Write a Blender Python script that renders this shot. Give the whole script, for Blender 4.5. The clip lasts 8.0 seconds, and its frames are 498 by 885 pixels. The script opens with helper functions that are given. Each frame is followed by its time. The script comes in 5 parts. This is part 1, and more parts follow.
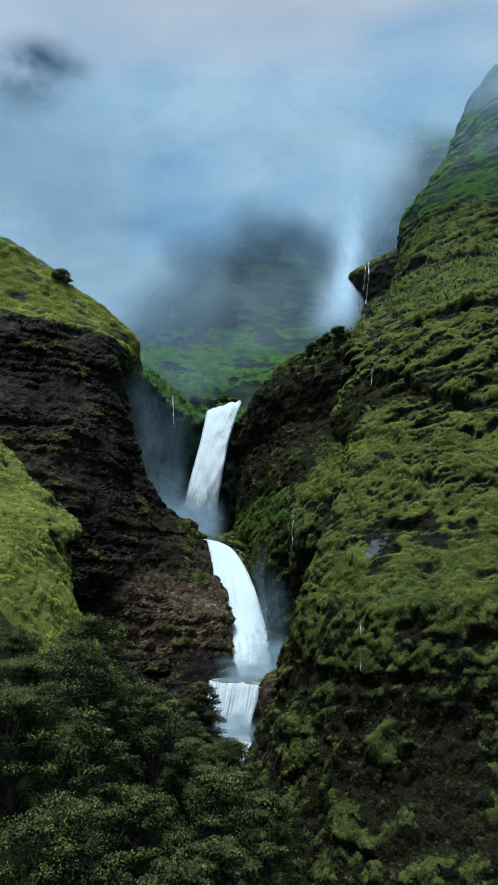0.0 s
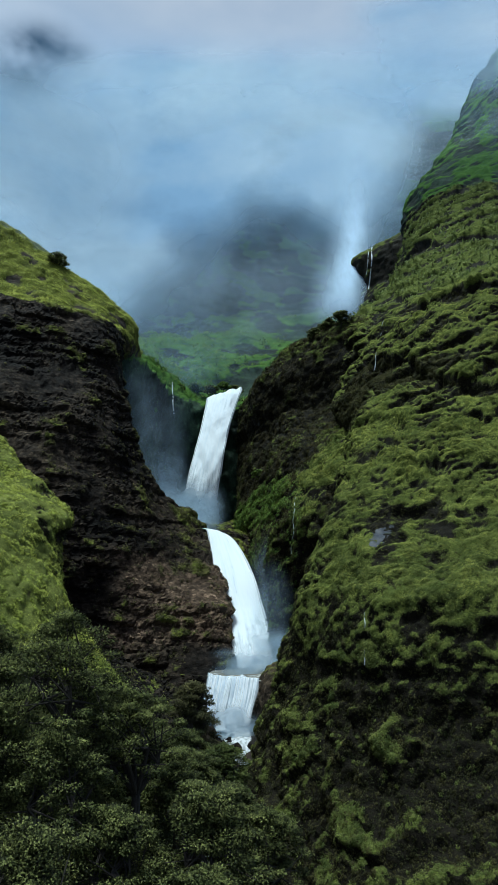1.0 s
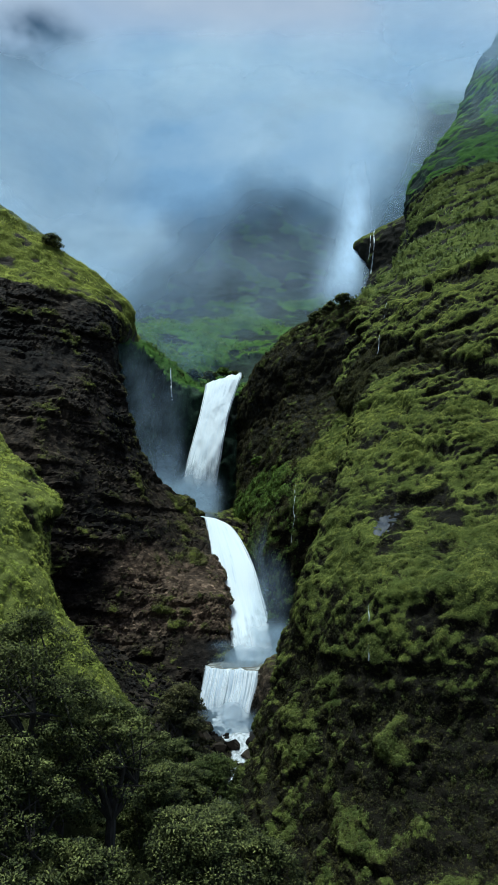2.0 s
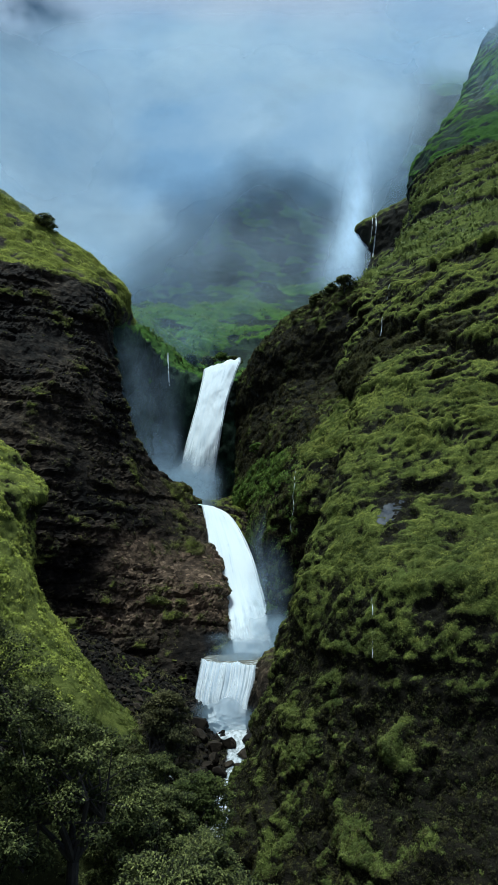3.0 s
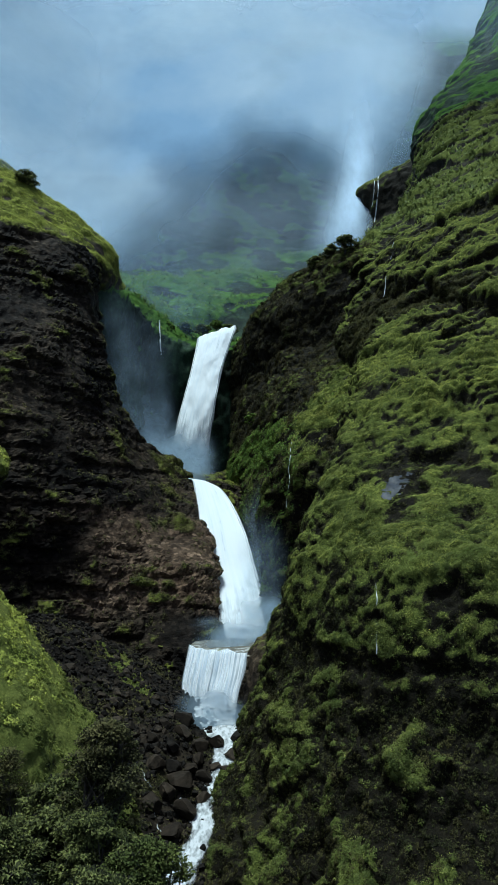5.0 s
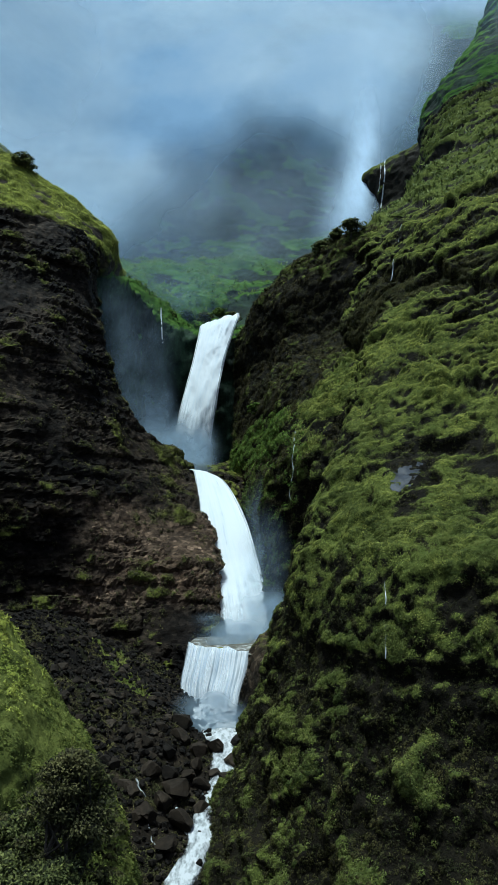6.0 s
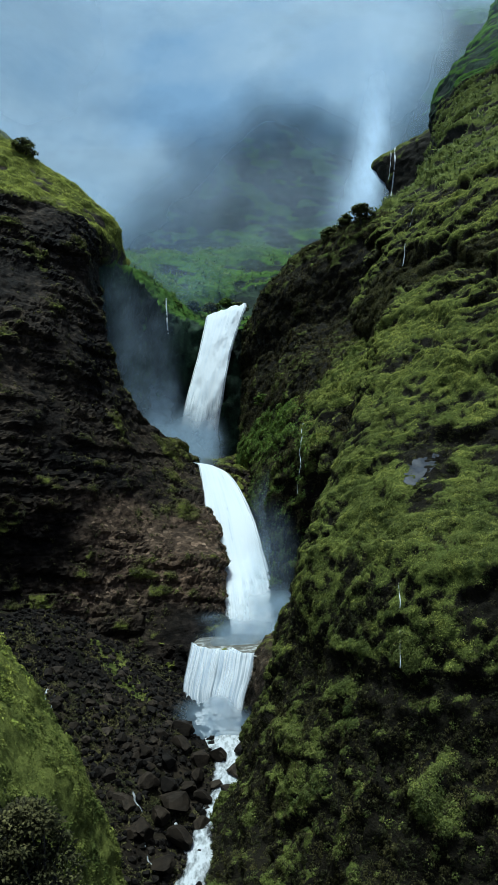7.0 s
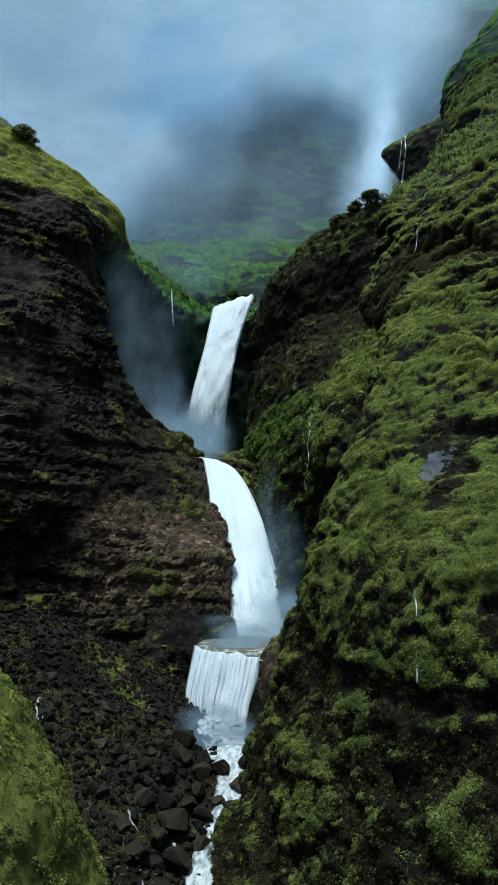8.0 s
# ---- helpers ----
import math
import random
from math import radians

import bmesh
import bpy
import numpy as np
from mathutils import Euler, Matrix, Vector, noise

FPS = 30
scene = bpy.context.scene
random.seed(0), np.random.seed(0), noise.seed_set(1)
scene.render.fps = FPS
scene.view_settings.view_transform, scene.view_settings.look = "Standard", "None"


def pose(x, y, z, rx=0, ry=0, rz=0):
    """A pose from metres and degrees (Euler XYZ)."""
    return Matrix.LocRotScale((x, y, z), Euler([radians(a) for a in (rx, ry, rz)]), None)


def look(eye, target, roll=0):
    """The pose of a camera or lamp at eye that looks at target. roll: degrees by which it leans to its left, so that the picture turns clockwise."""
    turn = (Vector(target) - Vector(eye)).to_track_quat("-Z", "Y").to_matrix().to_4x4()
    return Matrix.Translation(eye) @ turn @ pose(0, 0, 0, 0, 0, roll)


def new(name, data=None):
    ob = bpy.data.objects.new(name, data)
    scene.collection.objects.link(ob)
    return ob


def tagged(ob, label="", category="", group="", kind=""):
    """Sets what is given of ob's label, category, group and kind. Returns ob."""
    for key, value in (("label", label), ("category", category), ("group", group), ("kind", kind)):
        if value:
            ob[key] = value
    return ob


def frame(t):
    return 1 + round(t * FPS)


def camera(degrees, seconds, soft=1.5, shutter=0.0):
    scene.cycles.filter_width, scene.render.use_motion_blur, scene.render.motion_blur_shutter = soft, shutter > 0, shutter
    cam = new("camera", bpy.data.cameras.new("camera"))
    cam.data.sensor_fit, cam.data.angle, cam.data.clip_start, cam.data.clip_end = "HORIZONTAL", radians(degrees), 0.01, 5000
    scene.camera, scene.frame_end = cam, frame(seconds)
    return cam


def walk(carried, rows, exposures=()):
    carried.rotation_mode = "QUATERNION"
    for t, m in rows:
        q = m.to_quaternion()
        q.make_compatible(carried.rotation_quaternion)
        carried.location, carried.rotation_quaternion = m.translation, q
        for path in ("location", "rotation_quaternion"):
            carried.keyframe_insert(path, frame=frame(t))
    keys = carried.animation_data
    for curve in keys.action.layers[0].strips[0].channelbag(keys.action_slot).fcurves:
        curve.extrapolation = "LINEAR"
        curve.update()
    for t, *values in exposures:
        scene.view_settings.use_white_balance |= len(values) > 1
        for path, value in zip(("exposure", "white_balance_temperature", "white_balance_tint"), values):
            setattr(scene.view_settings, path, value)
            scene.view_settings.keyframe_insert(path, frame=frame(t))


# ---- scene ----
cam = camera(37.68, 8.0)
PATH = [
    (0, pose(0.000, 0.000, 13.873, 104.000, 0, 0.000) @ pose(0, 0, 0, 0, 0, 0.098)),
    (0.5, pose(0.227, 2.846, 14.127, 103.583, 0, 0.070) @ pose(0, 0, 0, 0, 0, 0.119)),
    (1, pose(0.565, 6.124, 14.444, 103.164, 0, 0.165) @ pose(0, 0, 0, 0, 0, 0.089)),
    (1.5, pose(0.865, 9.496, 14.741, 102.731, 0, 0.222) @ pose(0, 0, 0, 0, 0, 0.062)),
    (3, pose(1.812, 20.180, 15.869, 101.341, 0, 0.301) @ pose(0, 0, 0, 0, 0, 0.068)),
    (3.5, pose(2.259, 23.796, 16.251, 100.852, 0, 0.312) @ pose(0, 0, 0, 0, 0, 0.006)),
    (4, pose(2.752, 27.702, 16.596, 100.357, 0, 0.274) @ pose(0, 0, 0, 0, 0, -0.024)),
    (4.5, pose(3.212, 31.410, 16.851, 99.872, 0, 0.243) @ pose(0, 0, 0, 0, 0, -0.036)),
    (6, pose(4.312, 41.377, 17.828, 98.713, 0, 0.720) @ pose(0, 0, 0, 0, 0, -0.019)),
    (6.5, pose(4.695, 44.746, 18.131, 98.479, 0, 1.071) @ pose(0, 0, 0, 0, 0, -0.066)),
    (7, pose(5.074, 48.182, 18.396, 98.253, 0, 1.477) @ pose(0, 0, 0, 0, 0, -0.076)),
    (7.5, pose(5.426, 51.340, 18.690, 98.056, 0, 1.854) @ pose(0, 0, 0, 0, 0, -0.131)),
    (8, pose(5.677, 54.846, 19.093, 97.850, 0, 2.219) @ pose(0, 0, 0, 0, 0, -0.089)),
]
walk(cam, PATH, [(0, 0.04, 5700, 4), (8, 0.04, 5700, 4)])

# ---- sky, sun, exposure ----
scene.view_settings.exposure = 0.0
world = bpy.data.worlds.new("sky")
scene.world = world
world.use_nodes = True
wn, wl = world.node_tree.nodes, world.node_tree.links
sky = wn.new("ShaderNodeTexSky")
sky.sky_type, sky.sun_disc = "NISHITA", False
sky.sun_elevation, sky.sun_rotation = radians(80), radians(-118)
sky.air_density, sky.dust_density, sky.ozone_density = 1.0, 4.0, 2.0
wl.new(sky.outputs[0], wn["Background"].inputs[0])
wn["Background"].inputs[1].default_value = 0.09
sun = new("sun", bpy.data.lights.new("sun", "SUN"))
sun.data.energy, sun.data.angle, sun.data.color = 3.2, radians(12), (0.86, 0.95, 0.87)
sun.matrix_world = look((-30, 44, 200), (0, 60, 0))


# ---- numbers: smooth noise, curves ----
def lattice(ix, iy, iz, seed):
    h = (ix * 374761393 + iy * 668265263 + iz * 2147483647 + seed * 974634777) & 0xFFFFFFFF
    h = ((h ^ (h >> 13)) * 1274126177) & 0xFFFFFFFF
    return ((h ^ (h >> 16)) & 0xFFFF) / 32767.5 - 1.0


def value_noise(p, seed):
    i = np.floor(p).astype(np.int64)
    f = p - i
    f = f * f * f * (f * (f * 6 - 15) + 10)
    out = 0
    for dx in (0, 1):
        for dy in (0, 1):
            for dz in (0, 1):
                w = np.abs(1 - dx - f[..., 0]) * np.abs(1 - dy - f[..., 1]) * np.abs(1 - dz - f[..., 2])
                out = out + w * lattice(i[..., 0] + dx, i[..., 1] + dy, i[..., 2] + dz, seed)
    return out


def fractal(p, size, octaves=4, seed=0, rough=0.5, squash=(1, 1, 1)):
    """Noise between about -1 and 1; size is the largest lump in metres."""
    q = np.asarray(p, dtype=float) * np.array(squash) / size
    total, amp, out = 0.0, 1.0, 0.0
    for k in range(octaves):
        out = out + amp * value_noise(q * 2 ** k + 17.3 * k, seed + k)
        total += amp
        amp *= rough
    return out / total * 1.6


def ridged(p, size, octaves=3, seed=0, squash=(1, 1, 1)):
    q = np.asarray(p, dtype=float) * np.array(squash) / size
    out, amp = 0.0, 1.0
    for k in range(octaves):
        out = out + amp * (1 - 2 * np.abs(value_noise(q * 2 ** k + 5.1 * k, seed + k)))
        amp *= 0.5
    return out / 1.75


def spline(t, values, at):
    """A smooth curve through rows of values at the knots t, read at the places at."""
    t, v = np.asarray(t, float), np.asarray(values, float)
    d = np.gradient(v, t, axis=0)
    k = np.clip(np.searchsorted(t, at, side="right") - 1, 0, len(t) - 2)
    h = (t[k + 1] - t[k])
    s = np.clip((at - t[k]) / h, 0, 1)
    shape = (-1,) + (1,) * (v.ndim - 1)
    s, h = s.reshape(shape), h.reshape(shape)
    return ((1 + 2 * s) * (1 - s) ** 2 * v[k] + s * (1 - s) ** 2 * h * d[k]
            + s * s * (3 - 2 * s) * v[k + 1] + s * s * (s - 1) * h * d[k + 1])


def smooth(lo, hi, x):
    s = np.clip((x - lo) / (hi - lo), 0, 1)
    return s * s * (3 - 2 * s)


def loft(levels, step_along, step_up):
    """A grid of points over horizontal contour lines: rows of a height and the contour's plan points."""
    zs = np.array([row[0] for row in levels], float)
    plan = np.array([row[1] for row in levels], float)
    lengths = np.linalg.norm(np.diff(plan, axis=1), axis=2).mean(axis=0)
    knots = np.concatenate([[0], np.cumsum(lengths)])
    us = np.linspace(0, knots[-1], int(knots[-1] / step_along) + 1)
    lines = spline(knots, plan.transpose(1, 0, 2), us)
    run = np.linalg.norm(np.diff(plan[:, 1:-1].mean(axis=1), axis=0), axis=1)
    rise = np.concatenate([[0], np.cumsum(np.hypot(run, np.diff(zs)))])
    vs = np.linspace(0, rise[-1], int(rise[-1] / step_up) + 1)
    heights = np.interp(vs, rise, zs)
    grid = spline(rise, lines.transpose(1, 0, 2), vs)
    return np.concatenate([grid, np.repeat(heights[:, None, None], len(us), axis=1)], axis=2)


def normals(g):
    n = np.cross(np.gradient(g, axis=1), np.gradient(g, axis=0))
    return n / np.maximum(np.linalg.norm(n, axis=2, keepdims=True), 1e-9)


def sheet(name, g, material, masks=(), shade=True, parent=None, least=None, flow=False):
    """A mesh over a grid of points; masks: named numbers for each point."""
    nv, nu = g.shape[:2]
    i = (np.arange(nv - 1)[:, None] * nu + np.arange(nu - 1)[None]).ravel()
    if least is not None:
        m = masks[0][1]
        i = i[np.maximum(np.maximum(m[:-1, :-1], m[1:, :-1]), np.maximum(m[:-1, 1:], m[1:, 1:])).ravel() > least]
    me = bpy.data.meshes.new(name)
    me.from_pydata(g.reshape(-1, 3).tolist(), [], np.stack([i, i + 1, i + nu + 1, i + nu], 1).tolist())
    for key, values in masks:
        me.attributes.new(key, "FLOAT", "POINT").data.foreach_set("value", np.ascontiguousarray(values.ravel(), dtype=np.float32))
    if flow:
        # across and down the sheet in metres
        wide = np.concatenate([np.zeros((nv, 1)), np.cumsum(np.linalg.norm(np.diff(g, axis=1), axis=2), axis=1)], axis=1).mean(0)
        long = np.concatenate([np.zeros((1, nu)), np.cumsum(np.linalg.norm(np.diff(g, axis=0), axis=2), axis=0)], axis=0).mean(1)
        at = np.array([loop.vertex_index for loop in me.loops])
        me.uv_layers.new(name="flow").data.foreach_set("uv", np.stack([wide[at % nu], long[at // nu]], 1).astype(np.float32).ravel())
    me.polygons.foreach_set("use_smooth", [shade] * len(me.polygons))
    me.materials.append(material)
    ob = new(name, me)
    ob.parent = parent
    return ob


def quick_mesh(name, verts, quads, material, smooth_faces=False, soft=None):
    """A mesh from arrays of points and four-cornered faces."""
    me = bpy.data.meshes.new(name)
    me.vertices.add(len(verts))
    me.vertices.foreach_set("co", np.ascontiguousarray(verts, dtype=np.float32).ravel())
    me.loops.add(quads.size)
    me.loops.foreach_set("vertex_index", np.ascontiguousarray(quads, dtype=np.int32).ravel())
    me.polygons.add(len(quads))
    me.polygons.foreach_set("loop_start", np.arange(0, quads.size, quads.shape[1], dtype=np.int32))
    me.polygons.foreach_set("use_smooth", np.full(len(quads), smooth_faces))
    me.update(calc_edges=True)
    if soft is not None:
        me.attributes.new("soft", "FLOAT_VECTOR", "POINT").data.foreach_set("vector", np.ascontiguousarray(soft, dtype=np.float32).ravel())
    me.materials.append(material)
    return me


def unit(v):
    return v / np.maximum(np.linalg.norm(v, axis=-1, keepdims=True), 1e-9)


def leaves(centres, ways, ups, length, width, droop):
    """Four-cornered leaves: from each centre along its way, lifted along up, the tip drooping."""
    side = unit(np.cross(ways, ups))
    le, wi = length[:, None], width[:, None]
    mid = centres + ways * le * 0.5 + ups * le * 0.22
    tip = centres + ways * le + ups * le * (0.22 - droop[:, None])
    v = np.stack([centres, mid + side * wi, tip, mid - side * wi], 1).reshape(-1, 3)
    return v, np.arange(len(v)).reshape(-1, 4)


def blades_mesh(centres, ways, ups, length, width, droop):
    """Three-cornered grass blades with a drooping tip."""
    side = unit(np.cross(ways, ups)) * width[:, None]
    tip = centres + ways * length[:, None] + ups * (length * (0.22 - droop))[:, None]
    v = np.stack([centres - side, centres + side, tip], 1).reshape(-1, 3)
    return v, np.arange(len(v)).reshape(-1, 3)


def tufts(name, g, nrm, mask, count, blades, size, material, rng, lift=0.55, box=None, parent=None, slim=1.0):
    """Grass tufts and low growth strewn over a grid, thick where the mask is high."""
    a = np.linalg.norm(np.cross(np.gradient(g, axis=1), np.gradient(g, axis=0)), axis=2) * mask
    if box is not None:
        a = a * box
    p = (a / a.sum()).ravel()
    pick = rng.choice(len(p), count, p=p)
    nv, nu = g.shape[:2]
    j, i = np.clip(pick // nu, 0, nv - 2), np.clip(pick % nu, 0, nu - 2)
    s, t = rng.random(count)[:, None], rng.random(count)[:, None]
    pos = (g[j, i] * (1 - s) + g[j, i + 1] * s) * (1 - t) + (g[j + 1, i] * (1 - s) + g[j + 1, i + 1] * s) * t
    up = unit(nrm[j, i] * 0.6 + np.array([0, 0, lift]))
    pos = np.repeat(pos, blades, 0)
    up = np.repeat(up, blades, 0)
    big = np.repeat(size[0] + (size[1] - size[0]) * rng.random(count) ** 1.6, blades)
    way = unit(unit(rng.normal(size=(len(pos), 3))) + up * 0.7)
    pos = pos + rng.normal(size=pos.shape) * big[:, None] * 0.22
    v, q = blades_mesh(pos, way, up, big * (0.6 + 0.6 * rng.random(len(pos))), slim * big * (0.13 + 0.09 * rng.random(len(pos))), 0.35 + 0.4 * rng.random(len(pos)))
    soft = unit(np.repeat(np.repeat(nrm[j, i], blades, 0), 3, 0) + np.repeat(0.45 * rng.normal(size=pos.shape), 3, 0))
    ob = new(name, quick_mesh(name, v, q, material, soft=soft))
    ob.parent = parent
    return ob


def cushions(name, g, nrm, mask, count, per, size, leaf, material, rng, box=None, spread=0.45):
    """Leafy cushions of creepers and shrubs on a wall: domes of small leaves, thick where the mask is high."""
    a = np.linalg.norm(np.cross(np.gradient(g, axis=1), np.gradient(g, axis=0)), axis=2) * mask
    if box is not None:
        a = a * box
    p = (a / a.sum()).ravel()
    pick = rng.choice(len(p), count, p=p)
    nv, nu = g.shape[:2]
    j, i = np.clip(pick // nu, 0, nv - 2), np.clip(pick % nu, 0, nu - 2)
    s, t = rng.random(count)[:, None], rng.random(count)[:, None]
    pos = (g[j, i] * (1 - s) + g[j, i + 1] * s) * (1 - t) + (g[j + 1, i] * (1 - s) + g[j + 1, i + 1] * s) * t
    out = unit(nrm[j, i] + np.array([0, 0, 0.35]))
    big = np.repeat(size[0] + (size[1] - size[0]) * rng.random(count) ** 1.8, per)
    d = unit(rng.normal(size=(count * per, 3)))
    out, pos = np.repeat(out, per, 0), np.repeat(pos, per, 0)
    d = d * np.sign((d * out).sum(1, keepdims=True))
    flat = d - spread * out * (d * out).sum(1, keepdims=True)
    pos = pos + flat * (big * (0.35 + 0.65 * rng.random(len(pos)) ** 0.5))[:, None]
    way = unit(d + 0.55 * rng.normal(size=d.shape) + np.array([0, 0, -0.25]))
    up = unit(d + np.array([0, 0, 0.6]))
    ll = leaf[0] + (leaf[1] - leaf[0]) * rng.random(len(pos))
    v, q = blades_mesh(pos, way, up, ll, ll * (0.3 + 0.2 * rng.random(len(pos))), 0.3 + 0.4 * rng.random(len(pos)))
    soft = np.repeat(unit(0.85 * d + 0.55 * out + 0.25 * rng.normal(size=d.shape)), 3, 0)
    return new(name, quick_mesh(name, v, q, material, soft=soft))


# ---- materials ----
def node_material(name):
    m = bpy.data.materials.new(name)
    m.use_nodes = True
    return m, m.node_tree.nodes, m.node_tree.links, m.node_tree.nodes["Principled BSDF"]


def noise_node(nodes, links, size, detail=6, rough=0.6, stretch=(1, 1, 1), coords="Object"):
    tc = nodes.new("ShaderNodeTexCoord")
    mp = nodes.new("ShaderNodeMapping")
    mp.inputs["Scale"].default_value = stretch
    tx = nodes.new("ShaderNodeTexNoise")
    tx.inputs["Scale"].default_value, tx.inputs["Detail"].default_value, tx.inputs["Roughness"].default_value = 1 / size, detail, rough
    links.new(tc.outputs[coords], mp.inputs[0])
    links.new(mp.outputs[0], tx.inputs["Vector"])
    return tx


def ramp(nodes, links, source, stops):
    r = nodes.new("ShaderNodeValToRGB")
    e = r.color_ramp.elements
    while len(e) < len(stops):
        e.new(0.5)
    for k, (pos, col) in enumerate(stops):
        e[k].position, e[k].color = pos, (*col, 1) if len(col) == 3 else col
    links.new(source, r.inputs[0])
    return r


def mix(nodes, links, fac, a, b, blend="MIX"):
    m = nodes.new("ShaderNodeMix")
    m.data_type, m.blend_type = "RGBA", blend
    for k, v in ((0, fac), (6, a), (7, b)):
        if hasattr(v, "is_output"):
            links.new(v, m.inputs[k])
        else:
            m.inputs[k].default_value = v if k == 0 else (*v, 1)
    return m.outputs[2]


def bump(nodes, links, bsdf, source, strength, distance, after=None):
    b = nodes.new("ShaderNodeBump")
    b.inputs["Strength"].default_value, b.inputs["Distance"].default_value = strength, distance
    links.new(source, b.inputs["Height"])
    if after:
        links.new(after.outputs[0], b.inputs["Normal"])
    links.new(b.outputs[0], bsdf.inputs["Normal"])
    return b


def cliff_material(name, rock_dark, rock_light, grass_dark, grass_light, stratum=None, leafy=False):
    """Wet basalt under grass and moss; the mask "grass" says how far it is grown over, and carries painted light and
    shade of the relief.
    """
    m, n, l, bs = node_material(name)
    big = noise_node(n, l, 9, 8, 0.65, (1, 1, 1.8))
    fine = noise_node(n, l, 0.9, 8, 0.7)
    tiny = noise_node(n, l, 0.22, 5, 0.7)
    wide = noise_node(n, l, 38, 3, 0.5)
    stain = ramp(n, l, wide.outputs[0], [(0.38, (0.35, 0.34, 0.36)), (0.62, (1.7, 1.6, 1.45))])
    streak = noise_node(n, l, 2.2, 5, 0.6, (1, 1, 0.16))
    runs = ramp(n, l, streak.outputs[0], [(0.35, (0.55, 0.55, 0.58)), (0.65, (1.25, 1.22, 1.15))])
    rock = n.new("ShaderNodeMix")
    rock.data_type, rock.blend_type = "RGBA", "MULTIPLY"
    rock.inputs[0].default_value = 1.0
    l.new(ramp(n, l, big.outputs[0], [(0.32, rock_dark), (0.6, rock_light)]).outputs[0], rock.inputs[6])
    l.new(mix(n, l, 1.0, stain.outputs[0], runs.outputs[0], "MULTIPLY"), rock.inputs[7])
    rock_out = rock.outputs[2]
    if stratum:
        # a bed of paler brown rock where the mask "pale" says so
        bed = n.new("ShaderNodeAttribute")
        bed.attribute_name = "pale"
        brown = ramp(n, l, big.outputs[0], [(0.3, (0.066, 0.043, 0.028)), (0.65, (0.175, 0.122, 0.082))])
        rock_out = mix(n, l, bed.outputs["Fac"], rock_out, brown.outputs[0])
    if stratum:
        # broken faces, each of its own tone
        tc2 = n.new("ShaderNodeTexCoord")
        mp2 = n.new("ShaderNodeMapping")
        mp2.inputs["Scale"].default_value = (1, 1, 1.7)
        vo = n.new("ShaderNodeTexVoronoi")
        vo.inputs["Scale"].default_value = 1.1
        warped = n.new("ShaderNodeMixRGB")
        warped.inputs[0].default_value = 0.12
        l.new(tc2.outputs["Object"], mp2.inputs[0])
        l.new(mp2.outputs[0], warped.inputs[1])
        l.new(fine.outputs[1], warped.inputs[2])
        l.new(warped.outputs[0], vo.inputs["Vector"])
        shard = ramp(n, l, vo.outputs["Color"], [(0.2, (0.45, 0.44, 0.45)), (0.6, (1.05, 1.05, 1.05)), (0.72, (1.4, 1.38, 1.35)), (0.84, (2.5, 2.5, 2.55))])
        rock_out = mix(n, l, 0.85, rock_out, shard.outputs[0], "MULTIPLY")
    if leafy:
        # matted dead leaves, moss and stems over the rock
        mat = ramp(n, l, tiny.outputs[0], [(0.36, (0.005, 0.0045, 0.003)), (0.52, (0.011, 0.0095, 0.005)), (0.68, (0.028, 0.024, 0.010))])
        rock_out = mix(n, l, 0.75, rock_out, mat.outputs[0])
    rock2 = mix(n, l, 0.75, rock_out, ramp(n, l, fine.outputs[0], [(0.3, (0.42, 0.41, 0.41)), (0.55, (1.05, 1.03, 1.0)), (0.72, (2.0, 1.95, 1.9))]).outputs[0], "MULTIPLY")
    grass = ramp(n, l, big.outputs[0], [(0.3, grass_dark), (0.65, grass_light)])
    grass2 = mix(n, l, 0.7, grass.outputs[0], ramp(n, l, fine.outputs[0], [(0.28, (0.4, 0.42, 0.4)), (0.68, (1.45, 1.4, 1.2))]).outputs[0], "MULTIPLY")
    if leafy:
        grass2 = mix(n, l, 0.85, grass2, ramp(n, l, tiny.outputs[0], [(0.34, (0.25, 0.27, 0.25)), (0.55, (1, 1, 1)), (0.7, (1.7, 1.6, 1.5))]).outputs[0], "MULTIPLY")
    at = n.new("ShaderNodeAttribute")
    at.attribute_name = "grass"
    add = n.new("ShaderNodeMath")
    add.operation = "MULTIPLY_ADD"
    l.new(tiny.outputs[0], add.inputs[0])
    add.inputs[1].default_value = 0.7
    l.new(at.outputs["Fac"], add.inputs[2])
    sub = n.new("ShaderNodeMapRange")
    sub.inputs[1].default_value, sub.inputs[2].default_value = 0.72, 0.98
    l.new(add.outputs[0], sub.inputs[0])
    l.new(mix(n, l, sub.outputs[0], rock2, grass2), bs.inputs["Base Color"])
    rr = n.new("ShaderNodeMapRange")
    rr.inputs[3].default_value, rr.inputs[4].default_value = 0.65, 0.95
    l.new(sub.outputs[0], rr.inputs[0])
    l.new(rr.outputs[0], bs.inputs["Roughness"])
    bs.inputs["Specular IOR Level"].default_value = 0.07
    b = bump(n, l, bs, fine.outputs[0], 0.8, 0.5)
    b = bump(n, l, bs, tiny.outputs[0], 0.6, 0.12, b)
    if stratum:
        bump(n, l, bs, vo.outputs["Color"], 0.7, 0.35, b)
    return m


